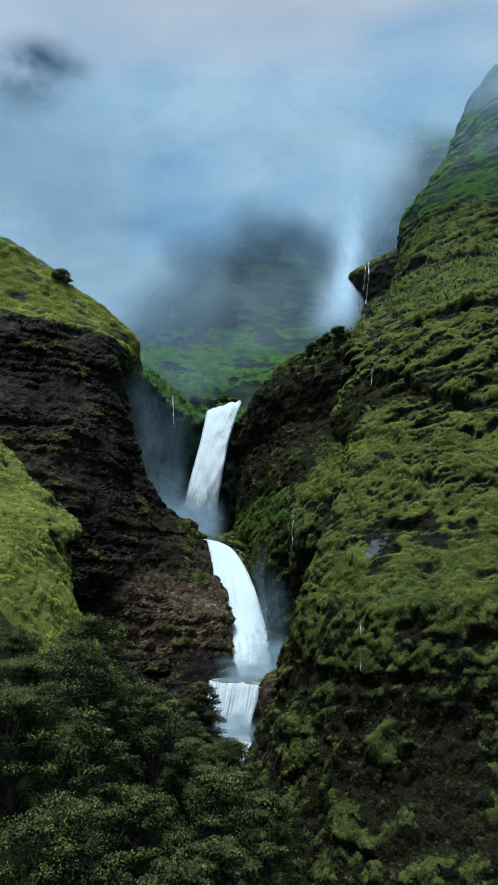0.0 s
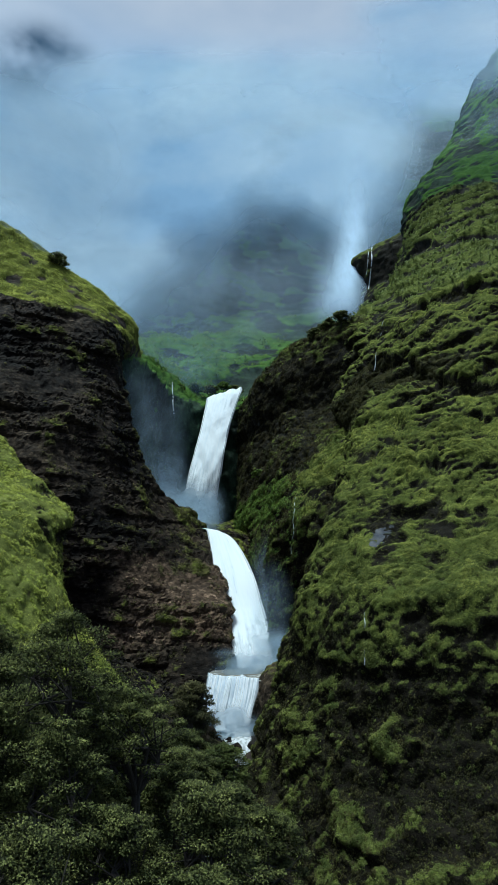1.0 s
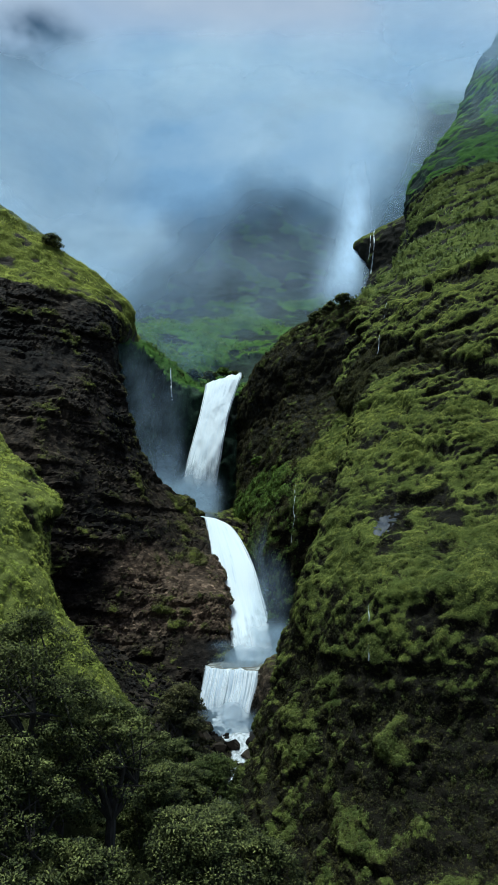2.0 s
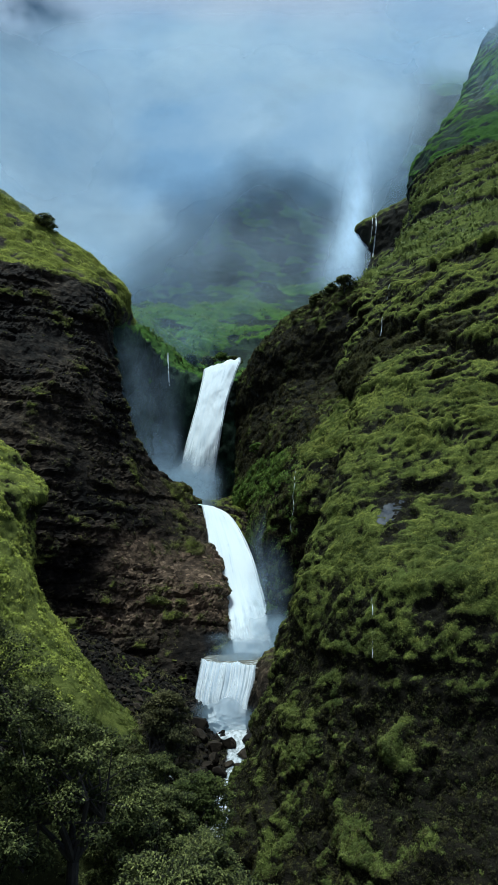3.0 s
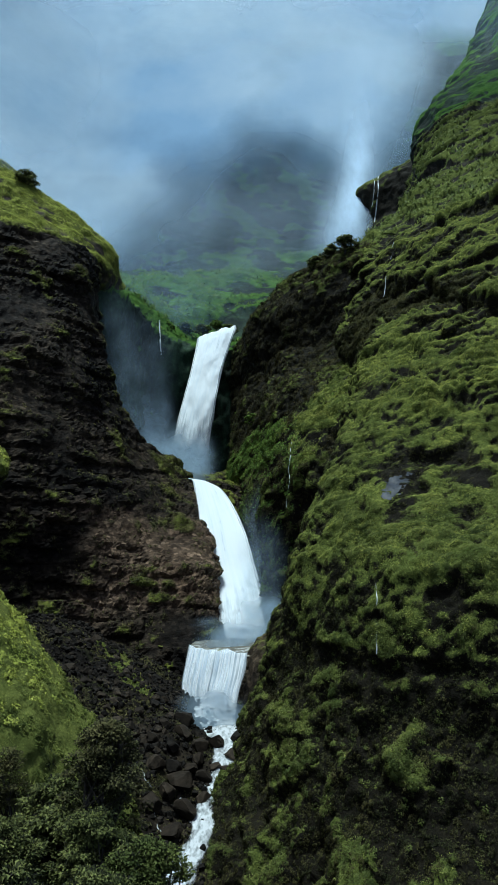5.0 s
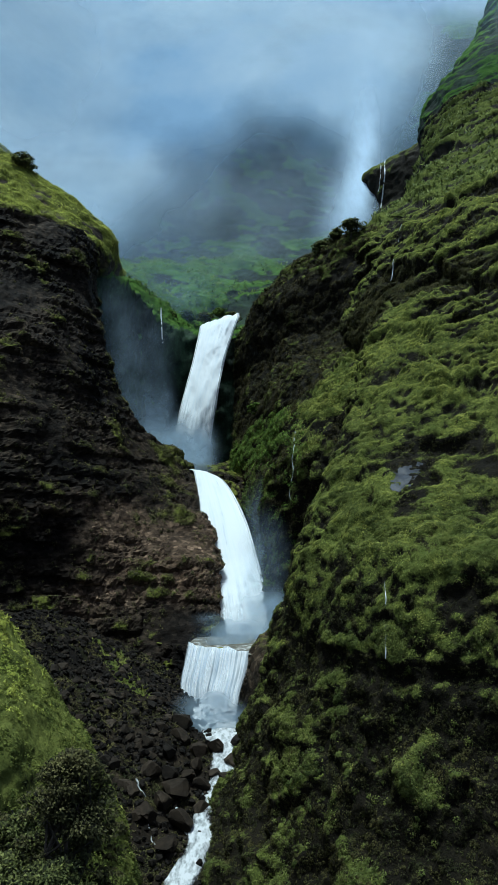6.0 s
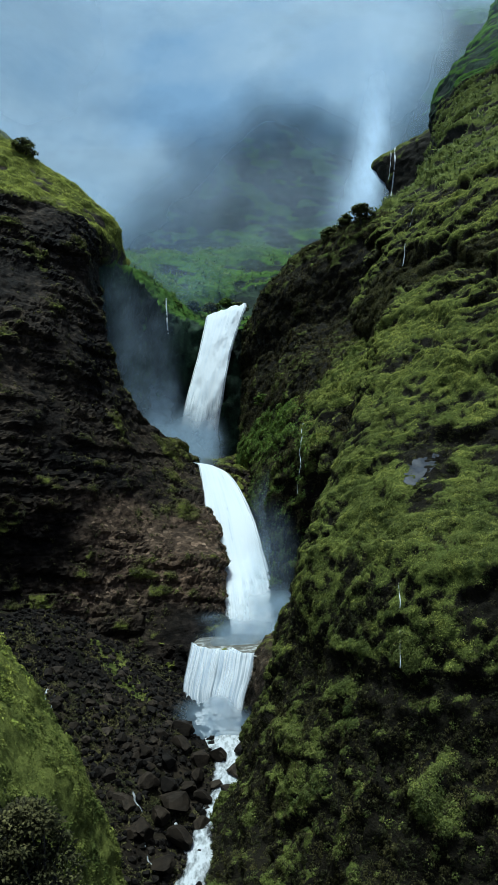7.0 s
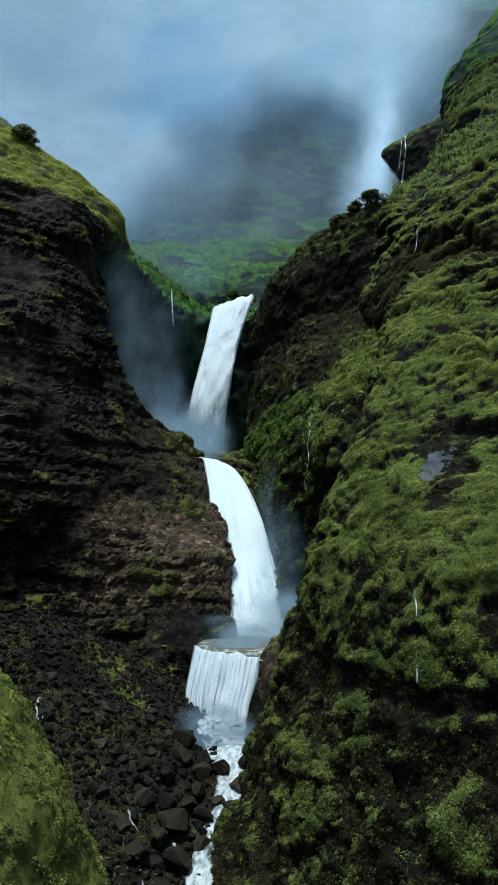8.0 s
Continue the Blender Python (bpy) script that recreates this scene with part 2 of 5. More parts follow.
moss_cliff = cliff_material("moss_cliff", (0.006, 0.006, 0.0055), (0.022, 0.020, 0.016), (0.045, 0.060, 0.015), (0.155, 0.185, 0.046), leafy=True)
bare_cliff = cliff_material("bare_cliff", (0.0080, 0.0068, 0.0056), (0.040, 0.032, 0.024), (0.07, 0.085, 0.018), (0.20, 0.22, 0.048), True)
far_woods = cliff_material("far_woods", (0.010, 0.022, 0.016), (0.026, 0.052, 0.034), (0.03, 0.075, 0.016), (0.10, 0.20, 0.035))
scree = cliff_material("scree", (0.007, 0.006, 0.005), (0.030, 0.025, 0.019), (0.012, 0.016, 0.006), (0.042, 0.046, 0.016))
grass_hill = cliff_material("grass_hill", (0.012, 0.011, 0.010), (0.05, 0.04, 0.03), (0.06, 0.076, 0.019), (0.18, 0.20, 0.052))


def leaf_material(name, dark, light, through_light=0.15, patch=8, swing=((0.42, 0.5, 0.45), (1.4, 1.3, 1.1))):
    """Leaves and blades: each one its own tone, drifting over patches."""
    m, n, l, bs = node_material(name)
    geo = n.new("ShaderNodeNewGeometry")
    per = ramp(n, l, geo.outputs["Random Per Island"], [(0.0, dark), (0.75, light), (1.0, tuple(c * 1.1 for c in light))])
    big = noise_node(n, l, patch, 5, 0.6)
    tone = ramp(n, l, big.outputs[0], [(0.36, swing[0]), (0.64, swing[1])])
    col = mix(n, l, 0.85, per.outputs[0], tone.outputs[0], "MULTIPLY")
    l.new(col, bs.inputs["Base Color"])
    bs.inputs["Roughness"].default_value, bs.inputs["Specular IOR Level"].default_value = 0.7, 0.15
    tr = n.new("ShaderNodeBsdfTranslucent")
    soft = n.new("ShaderNodeAttribute")
    soft.attribute_name = "soft"
    l.new(soft.outputs["Vector"], bs.inputs["Normal"])
    l.new(soft.outputs["Vector"], tr.inputs["Normal"])
    l.new(col, tr.inputs[0])
    ms = n.new("ShaderNodeMixShader")
    ms.inputs[0].default_value = through_light
    l.new(bs.outputs[0], ms.inputs[1])
    l.new(tr.outputs[0], ms.inputs[2])
    l.new(ms.outputs[0], n["Material Output"].inputs[0])
    return m


moss_blades = leaf_material("moss_blades", (0.062, 0.092, 0.026), (0.185, 0.225, 0.07), 0.12, 5)
sunny_blades = leaf_material("sunny_blades", (0.20, 0.235, 0.055), (0.33, 0.365, 0.090), 0.12, 4)
# yellowish grass, brightened: the light on the upper ledges is put into its colour
ledge_blades = leaf_material("ledge_blades", (0.25, 0.285, 0.060), (0.38, 0.41, 0.092), 0.12, 5)
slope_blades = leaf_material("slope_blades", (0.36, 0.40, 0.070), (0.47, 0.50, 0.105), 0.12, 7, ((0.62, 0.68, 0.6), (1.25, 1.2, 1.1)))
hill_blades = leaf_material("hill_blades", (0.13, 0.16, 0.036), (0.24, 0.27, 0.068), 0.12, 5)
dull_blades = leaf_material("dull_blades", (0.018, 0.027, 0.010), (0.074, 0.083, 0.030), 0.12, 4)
tree_leaves = leaf_material("tree_leaves", (0.030, 0.041, 0.014), (0.20, 0.225, 0.074), 0.08, 1.8, ((0.22, 0.26, 0.24), (1.6, 1.5, 1.35)))
creeper_leaves = leaf_material("creeper_leaves", (0.085, 0.108, 0.030), (0.165, 0.195, 0.055), 0.12, 5, ((0.45, 0.52, 0.45), (1.5, 1.4, 1.2)))
fern_leaves = leaf_material("fern_leaves", (0.045, 0.043, 0.018), (0.15, 0.142, 0.06), 0.12, 5)
# brown-olive growth darkened: the gully's shade is put into the leaf colour
shaded_gully_leaves = leaf_material("shaded_gully_leaves", (0.012, 0.011, 0.005), (0.068, 0.060, 0.024), 0.12, 4)
olive_leaves = leaf_material("olive_leaves", (0.024, 0.022, 0.009), (0.082, 0.080, 0.030), 0.12, 2.6)
bright_leaves = leaf_material("bright_leaves", (0.06, 0.11, 0.016), (0.17, 0.26, 0.05), 0.12, 2)

bark, n, l, bs = node_material("bark")
bk = noise_node(n, l, 0.3, 6, 0.7, (1, 1, 0.25))
l.new(ramp(n, l, bk.outputs[0], [(0.3, (0.018, 0.014, 0.011)), (0.7, (0.09, 0.075, 0.06))]).outputs[0], bs.inputs["Base Color"])
bs.inputs["Roughness"].default_value = 0.9
bump(n, l, bs, bk.outputs[0], 0.8, 0.05)

boulder_rock, n, l, bs = node_material("boulder_rock")
oi = n.new("ShaderNodeObjectInfo")
island = n.new("ShaderNodeNewGeometry")
br = noise_node(n, l, 0.8, 8, 0.7)
c1 = ramp(n, l, br.outputs[0], [(0.3, (0.006, 0.0055, 0.0048)), (0.7, (0.040, 0.034, 0.027))])
c2 = ramp(n, l, oi.outputs["Random"], [(0.0, (0.5, 0.5, 0.52)), (0.75, (1.25, 1.12, 0.98)), (1.0, (2.3, 2.15, 2.0))])
c3 = ramp(n, l, island.outputs["Random Per Island"], [(0.0, (0.5, 0.48, 0.46)), (0.8, (1.1, 1.05, 1.0)), (1.0, (2.2, 2.1, 2.0))])
l.new(mix(n, l, 1.0, mix(n, l, 1.0, c1.outputs[0], c2.outputs[0], "MULTIPLY"), c3.outputs[0], "MULTIPLY"), bs.inputs["Base Color"])
bs.inputs["Roughness"].default_value = 0.75
bs.inputs["Specular IOR Level"].default_value = 0.12
bump(n, l, bs, br.outputs[0], 0.7, 0.15)

wet_rock, n, l, bs = node_material("wet_rock")
wr = noise_node(n, l, 1.2, 8, 0.7)
l.new(ramp(n, l, wr.outputs[0], [(0.3, (0.008, 0.011, 0.016)), (0.7, (0.036, 0.046, 0.064))]).outputs[0], bs.inputs["Base Color"])
bs.inputs["Roughness"].default_value = 0.5
bs.inputs["Specular IOR Level"].default_value = 0.3
bump(n, l, bs, wr.outputs[0], 0.6, 0.2)


def water_material(name, stretch, size, edge, low, high, froth=0.5, flow="UV"):
    """White water in strands; the mask "thick" thins it out towards its edges."""
    m, n, l, bs = node_material(name)
    strand = noise_node(n, l, size, 8, 0.6, stretch, flow)
    broad = noise_node(n, l, size * 3, 4, 0.6, stretch, flow)
    col = ramp(n, l, strand.outputs[0], [(0.3, low), (0.55, high)]).outputs[0]
    l.new(col, bs.inputs["Base Color"])
    bs.inputs["Roughness"].default_value, bs.inputs["Specular IOR Level"].default_value = 0.7, 0.2
    bump(n, l, bs, strand.outputs[0], 0.25, 0.2)
    at = n.new("ShaderNodeAttribute")
    at.attribute_name = "thick"
    add = n.new("ShaderNodeMath")
    add.operation = "MULTIPLY_ADD"
    l.new(mix(n, l, 0.5, strand.outputs[0], broad.outputs[0]), add.inputs[0])
    add.inputs[1].default_value = 1.6
    l.new(at.outputs["Fac"], add.inputs[2])
    al = n.new("ShaderNodeMapRange")
    al.inputs[1].default_value, al.inputs[2].default_value = edge, edge + 0.5
    l.new(add.outputs[0], al.inputs[0])
    tr = n.new("ShaderNodeBsdfTranslucent")
    l.new(col, tr.inputs[0])
    drops = n.new("ShaderNodeBsdfDiffuse")
    l.new(col, drops.inputs[0])
    scatter = n.new("ShaderNodeCombineXYZ")
    for k, v in enumerate((-0.15, -0.5, 0.85)):
        scatter.inputs[k].default_value = v
    l.new(scatter.outputs[0], drops.inputs["Normal"])
    foam = n.new("ShaderNodeMixShader")
    foam.inputs[0].default_value = froth
    l.new(bs.outputs[0], foam.inputs[1])
    l.new(drops.outputs[0], foam.inputs[2])
    lit = n.new("ShaderNodeMixShader")
    lit.inputs[0].default_value = 0.25
    l.new(foam.outputs[0], lit.inputs[1])
    l.new(tr.outputs[0], lit.inputs[2])
    tp = n.new("ShaderNodeBsdfTransparent")
    ms = n.new("ShaderNodeMixShader")
    l.new(al.outputs[0], ms.inputs[0])
    l.new(tp.outputs[0], ms.inputs[1])
    l.new(lit.outputs[0], ms.inputs[2])
    l.new(ms.outputs[0], n["Material Output"].inputs[0])
    return m


falling_water = water_material("falling_water", (1, 0.05, 1), 0.9, 0.55, (0.82, 0.89, 0.96), (0.91, 0.95, 0.985), 0.8)
strand_water = water_material("strand_water", (1, 0.035, 1), 0.55, 1.05, (0.42, 0.55, 0.70), (0.90, 0.94, 0.98), 0.4)
stream_water = water_material("stream_water", (1, 0.4, 1), 0.7, 0.85, (0.16, 0.19, 0.19), (0.84, 0.87, 0.9), flow="Object")

pool_water, n, l, bs = node_material("pool_water")
pw = noise_node(n, l, 1.5, 5, 0.6)
l.new(ramp(n, l, pw.outputs[0], [(0.35, (0.055, 0.050, 0.033)), (0.55, (0.15, 0.14, 0.105)), (0.68, (0.6, 0.63, 0.64))]).outputs[0], bs.inputs["Base Color"])
bs.inputs["Roughness"].default_value = 0.65
bump(n, l, bs, pw.outputs[0], 0.5, 0.1)


def mist_material(name, size, colour, low=0.35, high=0.75, stretch=(1, 1, 1), heavy=None):
    """Drifting mist: the mask "thick" times slow, soft wisps."""
    m, n, l, bs = node_material(name)
    w1 = noise_node(n, l, size, 6, 0.6, stretch)
    wisps = n.new("ShaderNodeMapRange")
    wisps.inputs[1].default_value, wisps.inputs[2].default_value = low, high
    l.new(w1.outputs[0], wisps.inputs[0])
    at = n.new("ShaderNodeAttribute")
    at.attribute_name = "thick"
    a = n.new("ShaderNodeMath")
    a.operation, a.use_clamp = "MULTIPLY_ADD", True
    l.new(at.outputs["Fac"], a.inputs[0])
    l.new(wisps.outputs[0], a.inputs[1])
    sq = n.new("ShaderNodeMath")
    sq.operation = "MULTIPLY"
    l.new(at.outputs["Fac"], sq.inputs[0])
    l.new(at.outputs["Fac"], sq.inputs[1])
    hf = n.new("ShaderNodeMath")
    hf.operation = "MULTIPLY"
    l.new(sq.outputs[0], hf.inputs[0])
    hf.inputs[1].default_value = 0.5
    l.new(hf.outputs[0], a.inputs[2])
    di = n.new("ShaderNodeBsdfDiffuse")
    di.inputs[0].default_value = (*colour, 1)
    facing = n.new("ShaderNodeCombineXYZ")
    for k, v in enumerate((-0.15, -0.55, 0.8)):
        facing.inputs[k].default_value = v
    l.new(facing.outputs[0], di.inputs["Normal"])
    tl = n.new("ShaderNodeBsdfTranslucent")
    tl.inputs[0].default_value = (*colour, 1)
    if heavy:
        # pale and heavy parts of the same cloud
        w2 = noise_node(n, l, size * 1.2, 5, 0.55, (1, 1, 0.8))
        shades = ramp(n, l, w2.outputs[0], [(0.36, heavy), (0.62, colour)])
        for shader in (di, tl):
            l.new(shades.outputs[0], shader.inputs[0])
    half = n.new("ShaderNodeMixShader")
    half.inputs[0].default_value = 0.15
    l.new(di.outputs[0], half.inputs[1])
    l.new(tl.outputs[0], half.inputs[2])
    tp = n.new("ShaderNodeBsdfTransparent")
    ms = n.new("ShaderNodeMixShader")
    l.new(a.outputs[0], ms.inputs[0])
    l.new(tp.outputs[0], ms.inputs[1])
    l.new(half.outputs[0], ms.inputs[2])
    l.new(ms.outputs[0], n["Material Output"].inputs[0])
    return m


cloud_mist = mist_material("cloud_mist", 110, (0.40, 0.505, 0.61), 0.2, 0.75, heavy=(0.24, 0.365, 0.52))
veil_water = mist_material("veil_water", 15, (0.52, 0.66, 0.82), 0.0, 0.7, (1, 1, 0.08))
spray_mist = mist_material("spray_mist", 14, (0.62, 0.82, 0.98))

# the cloud ceiling far behind everything
cloud_sky, n, l, bs = node_material("cloud_sky")
n.remove(bs)
c0 = noise_node(n, l, 420, 6, 0.5, (1, 1, 1.3))
tc = n.new("ShaderNodeTexCoord")
sx = n.new("ShaderNodeSeparateXYZ")
l.new(tc.outputs["Object"], sx.inputs[0])
hz = n.new("ShaderNodeMapRange")
hz.inputs[1].default_value, hz.inputs[2].default_value = 900, 2100
l.new(sx.outputs[2], hz.inputs[0])
grad = ramp(n, l, hz.outputs[0], [(0.0, (0.26, 0.43, 0.66)), (0.4, (0.40, 0.53, 0.69)), (0.72, (0.44, 0.50, 0.58)), (1.0, (0.47, 0.48, 0.53))])
tone = ramp(n, l, c0.outputs[0], [(0.3, (0.82, 0.88, 0.94)), (0.65, (1.08, 1.06, 1.04))])
em = n.new("ShaderNodeEmission")
far = n.new("ShaderNodeVectorMath")
far.operation = "DISTANCE"
l.new(tc.outputs["Object"], far.inputs[0])
far.inputs[1].default_value = (-600, 1790, 1520)
near_gap = n.new("ShaderNodeMapRange")
near_gap.interpolation_type = "SMOOTHSTEP"
near_gap.inputs[1].default_value, near_gap.inputs[2].default_value = 230, 60
l.new(far.outputs["Value"], near_gap.inputs[0])
gap = n.new("ShaderNodeMath")
gap.operation, gap.use_clamp = "MULTIPLY", True
l.new(near_gap.outputs[0], gap.inputs[0])
l.new(ramp(n, l, noise_node(n, l, 160, 4, 0.5).outputs[0], [(0.3, (0.3, 0.3, 0.3)), (0.6, (1.2, 1.2, 1.2))]).outputs[0], gap.inputs[1])
clouds = mix(n, l, 1.0, grad.outputs[0], tone.outputs[0], "MULTIPLY")
l.new(mix(n, l, gap.outputs[0], clouds, (0.045, 0.085, 0.14)), em.inputs[0])
em.inputs[1].default_value = 1.0
l.new(em.outputs[0], n["Material Output"].inputs[0])

# ---- the gorge: walls as contour plans (height, plan points from the back round the nose to the front) ----
RIGHT = [
    (-34, [(14, 178), (-9, 134), (6, 108), (21, 92), (60, 82)]),
    (-18, [(16, 180), (-2.5, 140), (9, 118), (20, 102), (60, 92)]),
    (-10, [(17, 183), (2, 145), (10, 127), (20, 112), (60, 102)]),
    (0, [(19, 186), (5, 150), (13, 130), (22, 118), (60, 108)]),
    (18, [(22, 190), (10, 148), (15, 136), (26, 124), (64, 116)]),
    (30, [(25, 196), (15, 154), (22, 146), (36, 140), (70, 130)]),
    (45, [(28, 206), (22, 166), (30, 157), (42, 152), (75, 145)]),
    (63, [(32, 222), (30, 190), (38, 180), (47, 173), (82, 162)]),
    (80, [(28, 242), (36, 215), (44, 200), (53, 190), (90, 178)]),
    (100, [(36, 262), (42, 238), (50, 222), (59, 208), (100, 190)]),
    (115, [(38, 280), (45, 256), (56, 238), (69, 220), (110, 200)]),
    (130, [(38, 300), (44, 284), (62, 265), (82, 240), (120, 215)]),
    (180, [(76, 370), (79, 330), (92, 312), (115, 300), (150, 285)]),
    (220, [(91, 420), (90, 375), (104, 352), (130, 340), (170, 325)]),
    (250, [(101, 450), (98, 403), (111, 382), (140, 370), (180, 355)]),
    (280, [(112, 480), (107, 432), (119, 412), (150, 400), (190, 385)]),
    (350, [(158, 530), (146, 480), (158, 460), (170, 448), (210, 432)]),
    (470, [(210, 600), (196, 550), (204, 530), (210, 515), (250, 500)]),
]
FALL_SIDE = [
    (-8, [(4, 300), (5, 262), (7, 230), (10, 206), (22, 184)]),
    (20, [(2, 300), (1, 262), (3.5, 234), (8, 210), (22, 190)]),
    (45, [(-4, 330), (-3, 285), (4, 250), (13, 208), (24, 196)]),
    (66, [(-5, 352), (3, 290), (14, 250), (24, 228), (38, 205)]),
    (85, [(-9, 364), (3, 312), (15, 285), (34, 255), (47, 225)]),
    (100, [(-8, 368), (4, 316), (13, 302), (35, 275), (48, 240)]),
    (112, [(-6, 374), (4, 318), (14, 302), (38, 275), (52, 250)]),
    (123, [(-1, 382), (9, 324), (17, 309), (38, 281), (55, 262)]),
    (131, [(9, 390), (17, 326), (23, 312), (38, 289), (58, 272)]),
    (138, [(28, 390), (31, 340), (36, 322), (44, 306), (64, 285)]),
]
LEFT = [
    (-20, [(-6, 230), (-8, 192), (-25, 184), (-45, 178), (-90, 160)]),
    (0, [(-6, 235), (-8, 206), (-20, 203), (-34, 200), (-88, 178)]),
    (15, [(-8, 248), (-9, 216), (-23, 211), (-38, 203), (-88, 183)]),
    (35, [(-10, 264), (-14, 242), (-25, 229), (-46, 202), (-88, 188)]),
    (43, [(-21, 275), (-18, 250), (-30, 230), (-47, 205), (-88, 191)]),
    (56, [(-43, 280), (-32, 246), (-36, 233), (-48, 211), (-88, 196)]),
    (72, [(-52, 286), (-39, 242), (-44, 229), (-50, 217), (-90, 203)]),
    (92, [(-56, 292), (-44.5, 247), (-47.5, 238), (-60, 227), (-92, 212)]),
    (115, [(-57, 302), (-48.5, 256), (-53, 245), (-63, 237), (-95, 224)]),
    (122, [(-49, 314), (-49.5, 277), (-55, 264), (-67, 252), (-98, 240)]),
    (132, [(-51, 330), (-50, 290), (-57, 277), (-71, 264), (-104, 252)]),
    (160, [(-80, 352), (-77, 304), (-83, 291), (-95, 279), (-126, 266)]),
    (178, [(-104, 366), (-97, 311), (-103, 297), (-112, 284), (-138, 269)]),
    (204, [(-120, 462), (-118, 414), (-124, 400), (-138, 388), (-170, 374)]),
]
SPUR = [
    (-28, [(-26, 150), (-5, 121), (-7, 108), (-14, 90), (-60, 70)]),
    (-12, [(-30, 150), (-9.5, 122), (-11, 111), (-17, 95), (-60, 80)]),
    (-3, [(-34, 152), (-14.5, 125), (-14, 110), (-20, 98), (-60, 85)]),
    (6, [(-38, 154), (-22, 124.5), (-21.3, 108.5), (-26, 99), (-60, 90)]),
    (15, [(-46, 156), (-28.4, 125), (-27.7, 112), (-32, 104), (-62, 94)]),
    (22, [(-50, 160), (-32, 131), (-31.8, 121), (-36, 112), (-66, 100)]),
    (27, [(-52, 164), (-34.5, 138), (-34, 128), (-37, 119), (-68, 104)]),
    (31, [(-54, 168), (-32.5, 141), (-34, 134), (-40, 125), (-72, 110)]),
    (40, [(-64, 178), (-43, 152), (-46, 146), (-53, 136), (-80, 120)]),
    (55, [(-78, 192), (-58, 167), (-62, 160), (-68, 151), (-95, 135)]),
    (75, [(-98, 210), (-78, 186), (-83, 180), (-90, 170), (-115, 152)]),
]
BACK = [
    (30, [(-66, 262), (-45, 300), (-36, 335), (-20, 350), (14, 340)]),
    (90, [(-66, 266), (-44, 305), (-38, 345), (-22, 361), (14, 354)]),
    (117, [(-66, 272), (-43, 308), (-37, 348), (-22, 364), (14, 358)]),
    (124, [(-74, 286), (-50, 330), (-40, 360), (-24, 378), (20, 372)]),
    (165, [(-150, 420), (-66, 408), (-38, 424), (-8, 432), (60, 425)]),
    (210, [(-220, 490), (-80, 482), (-30, 490), (20, 490), (100, 480)]),
    (300, [(-300, 560), (-100, 545), (-20, 565), (50, 580), (180, 580)]),
    (430, [(-380, 640), (-120, 610), (-10, 630), (60, 640), (240, 630)]),
    (560, [(-800, 1000), (-340, 860), (20, 720), (140, 705), (360, 690)]),
]
KNOB = [
    (204, [(120, 487), (78, 474), (74, 462), (88, 438), (114, 412)]),
    (218, [(120, 492), (77, 478), (72.5, 466), (87, 441), (114, 415)]),
    (228, [(120, 496), (82, 484), (76.5, 471), (89, 446), (114, 418)]),
    (238, [(120, 500), (80, 486), (75, 472), (87, 450), (114, 421)]),
    (246, [(120, 503), (76, 487), (71.5, 473), (85, 452), (114, 424)]),
    (253, [(120, 506), (75, 488), (70.5, 474), (85, 454), (114, 427)]),
    (259, [(120, 508), (80, 489), (77, 477), (89, 457), (115, 430)]),
    (266, [(120, 510), (90, 492), (87, 481), (97, 463), (117, 434)]),
    (276, [(123, 513), (101, 498), (99, 488), (107, 474), (120, 440)]),
]
for plan in (LEFT, SPUR):
    plan[:] = [(z, line[::-1]) for z, line in plan]

# the rock below the lower waterfall and the ledge that holds the pool
CHUTE = [
    (-2, [(-14, 217), (-4, 216), (3.5, 214), (8, 222)]),
    (15, [(-14, 232), (-5, 230.5), (2.5, 229), (7, 238)]),
    (28, [(-16, 242), (-8, 240.5), (-0.5, 239), (5, 250)]),
    (41, [(-22, 257), (-14, 256), (-7.5, 255), (2, 268)]),
    (44, [(-30, 290), (-18, 285), (-8, 285), (4, 290)]),
    (56, [(-44, 348), (-26, 346), (-12, 346), (6, 344)]),
]
LEDGE = [
    (-24, [(-26, 205), (-12, 193), (-4, 186), (3, 178), (14, 172)]),
    (-6, [(-24, 206), (-11.5, 195), (-4, 188.5), (3, 180.5), (14, 176)]),
    (-1.2, [(-24, 208), (-11, 197), (-4, 190), (3, 182.5), (14, 178)]),
    (-1.1, [(-20, 222), (-12, 216), (-4, 214), (4, 212), (14, 205)]),
]


def blocks(g, size, seed):
    """Broken, blocky rock: each block stands out by its own amount."""
    q = g / np.array(size) + 0.35 * fractal(g, size[0] * 2, 2, seed)[..., None]
    i = np.floor(q).astype(np.int64)
    return lattice(i[..., 0], i[..., 1], i[..., 2], seed)


def box_mean(d, k):
    """The mean over a square of 2k + 1 points round each point."""
    for axis in (0, 1):
        pad = [(k + 1, k) if a == axis else (0, 0) for a in (0, 1)]
        run = np.cumsum(np.pad(d, pad, mode="edge"), axis=axis)
        n = d.shape[axis]
        d = (np.take(run, range(2 * k + 1, 2 * k + 1 + n), axis) - np.take(run, range(0, n), axis)) / (2 * k + 1)
    return d


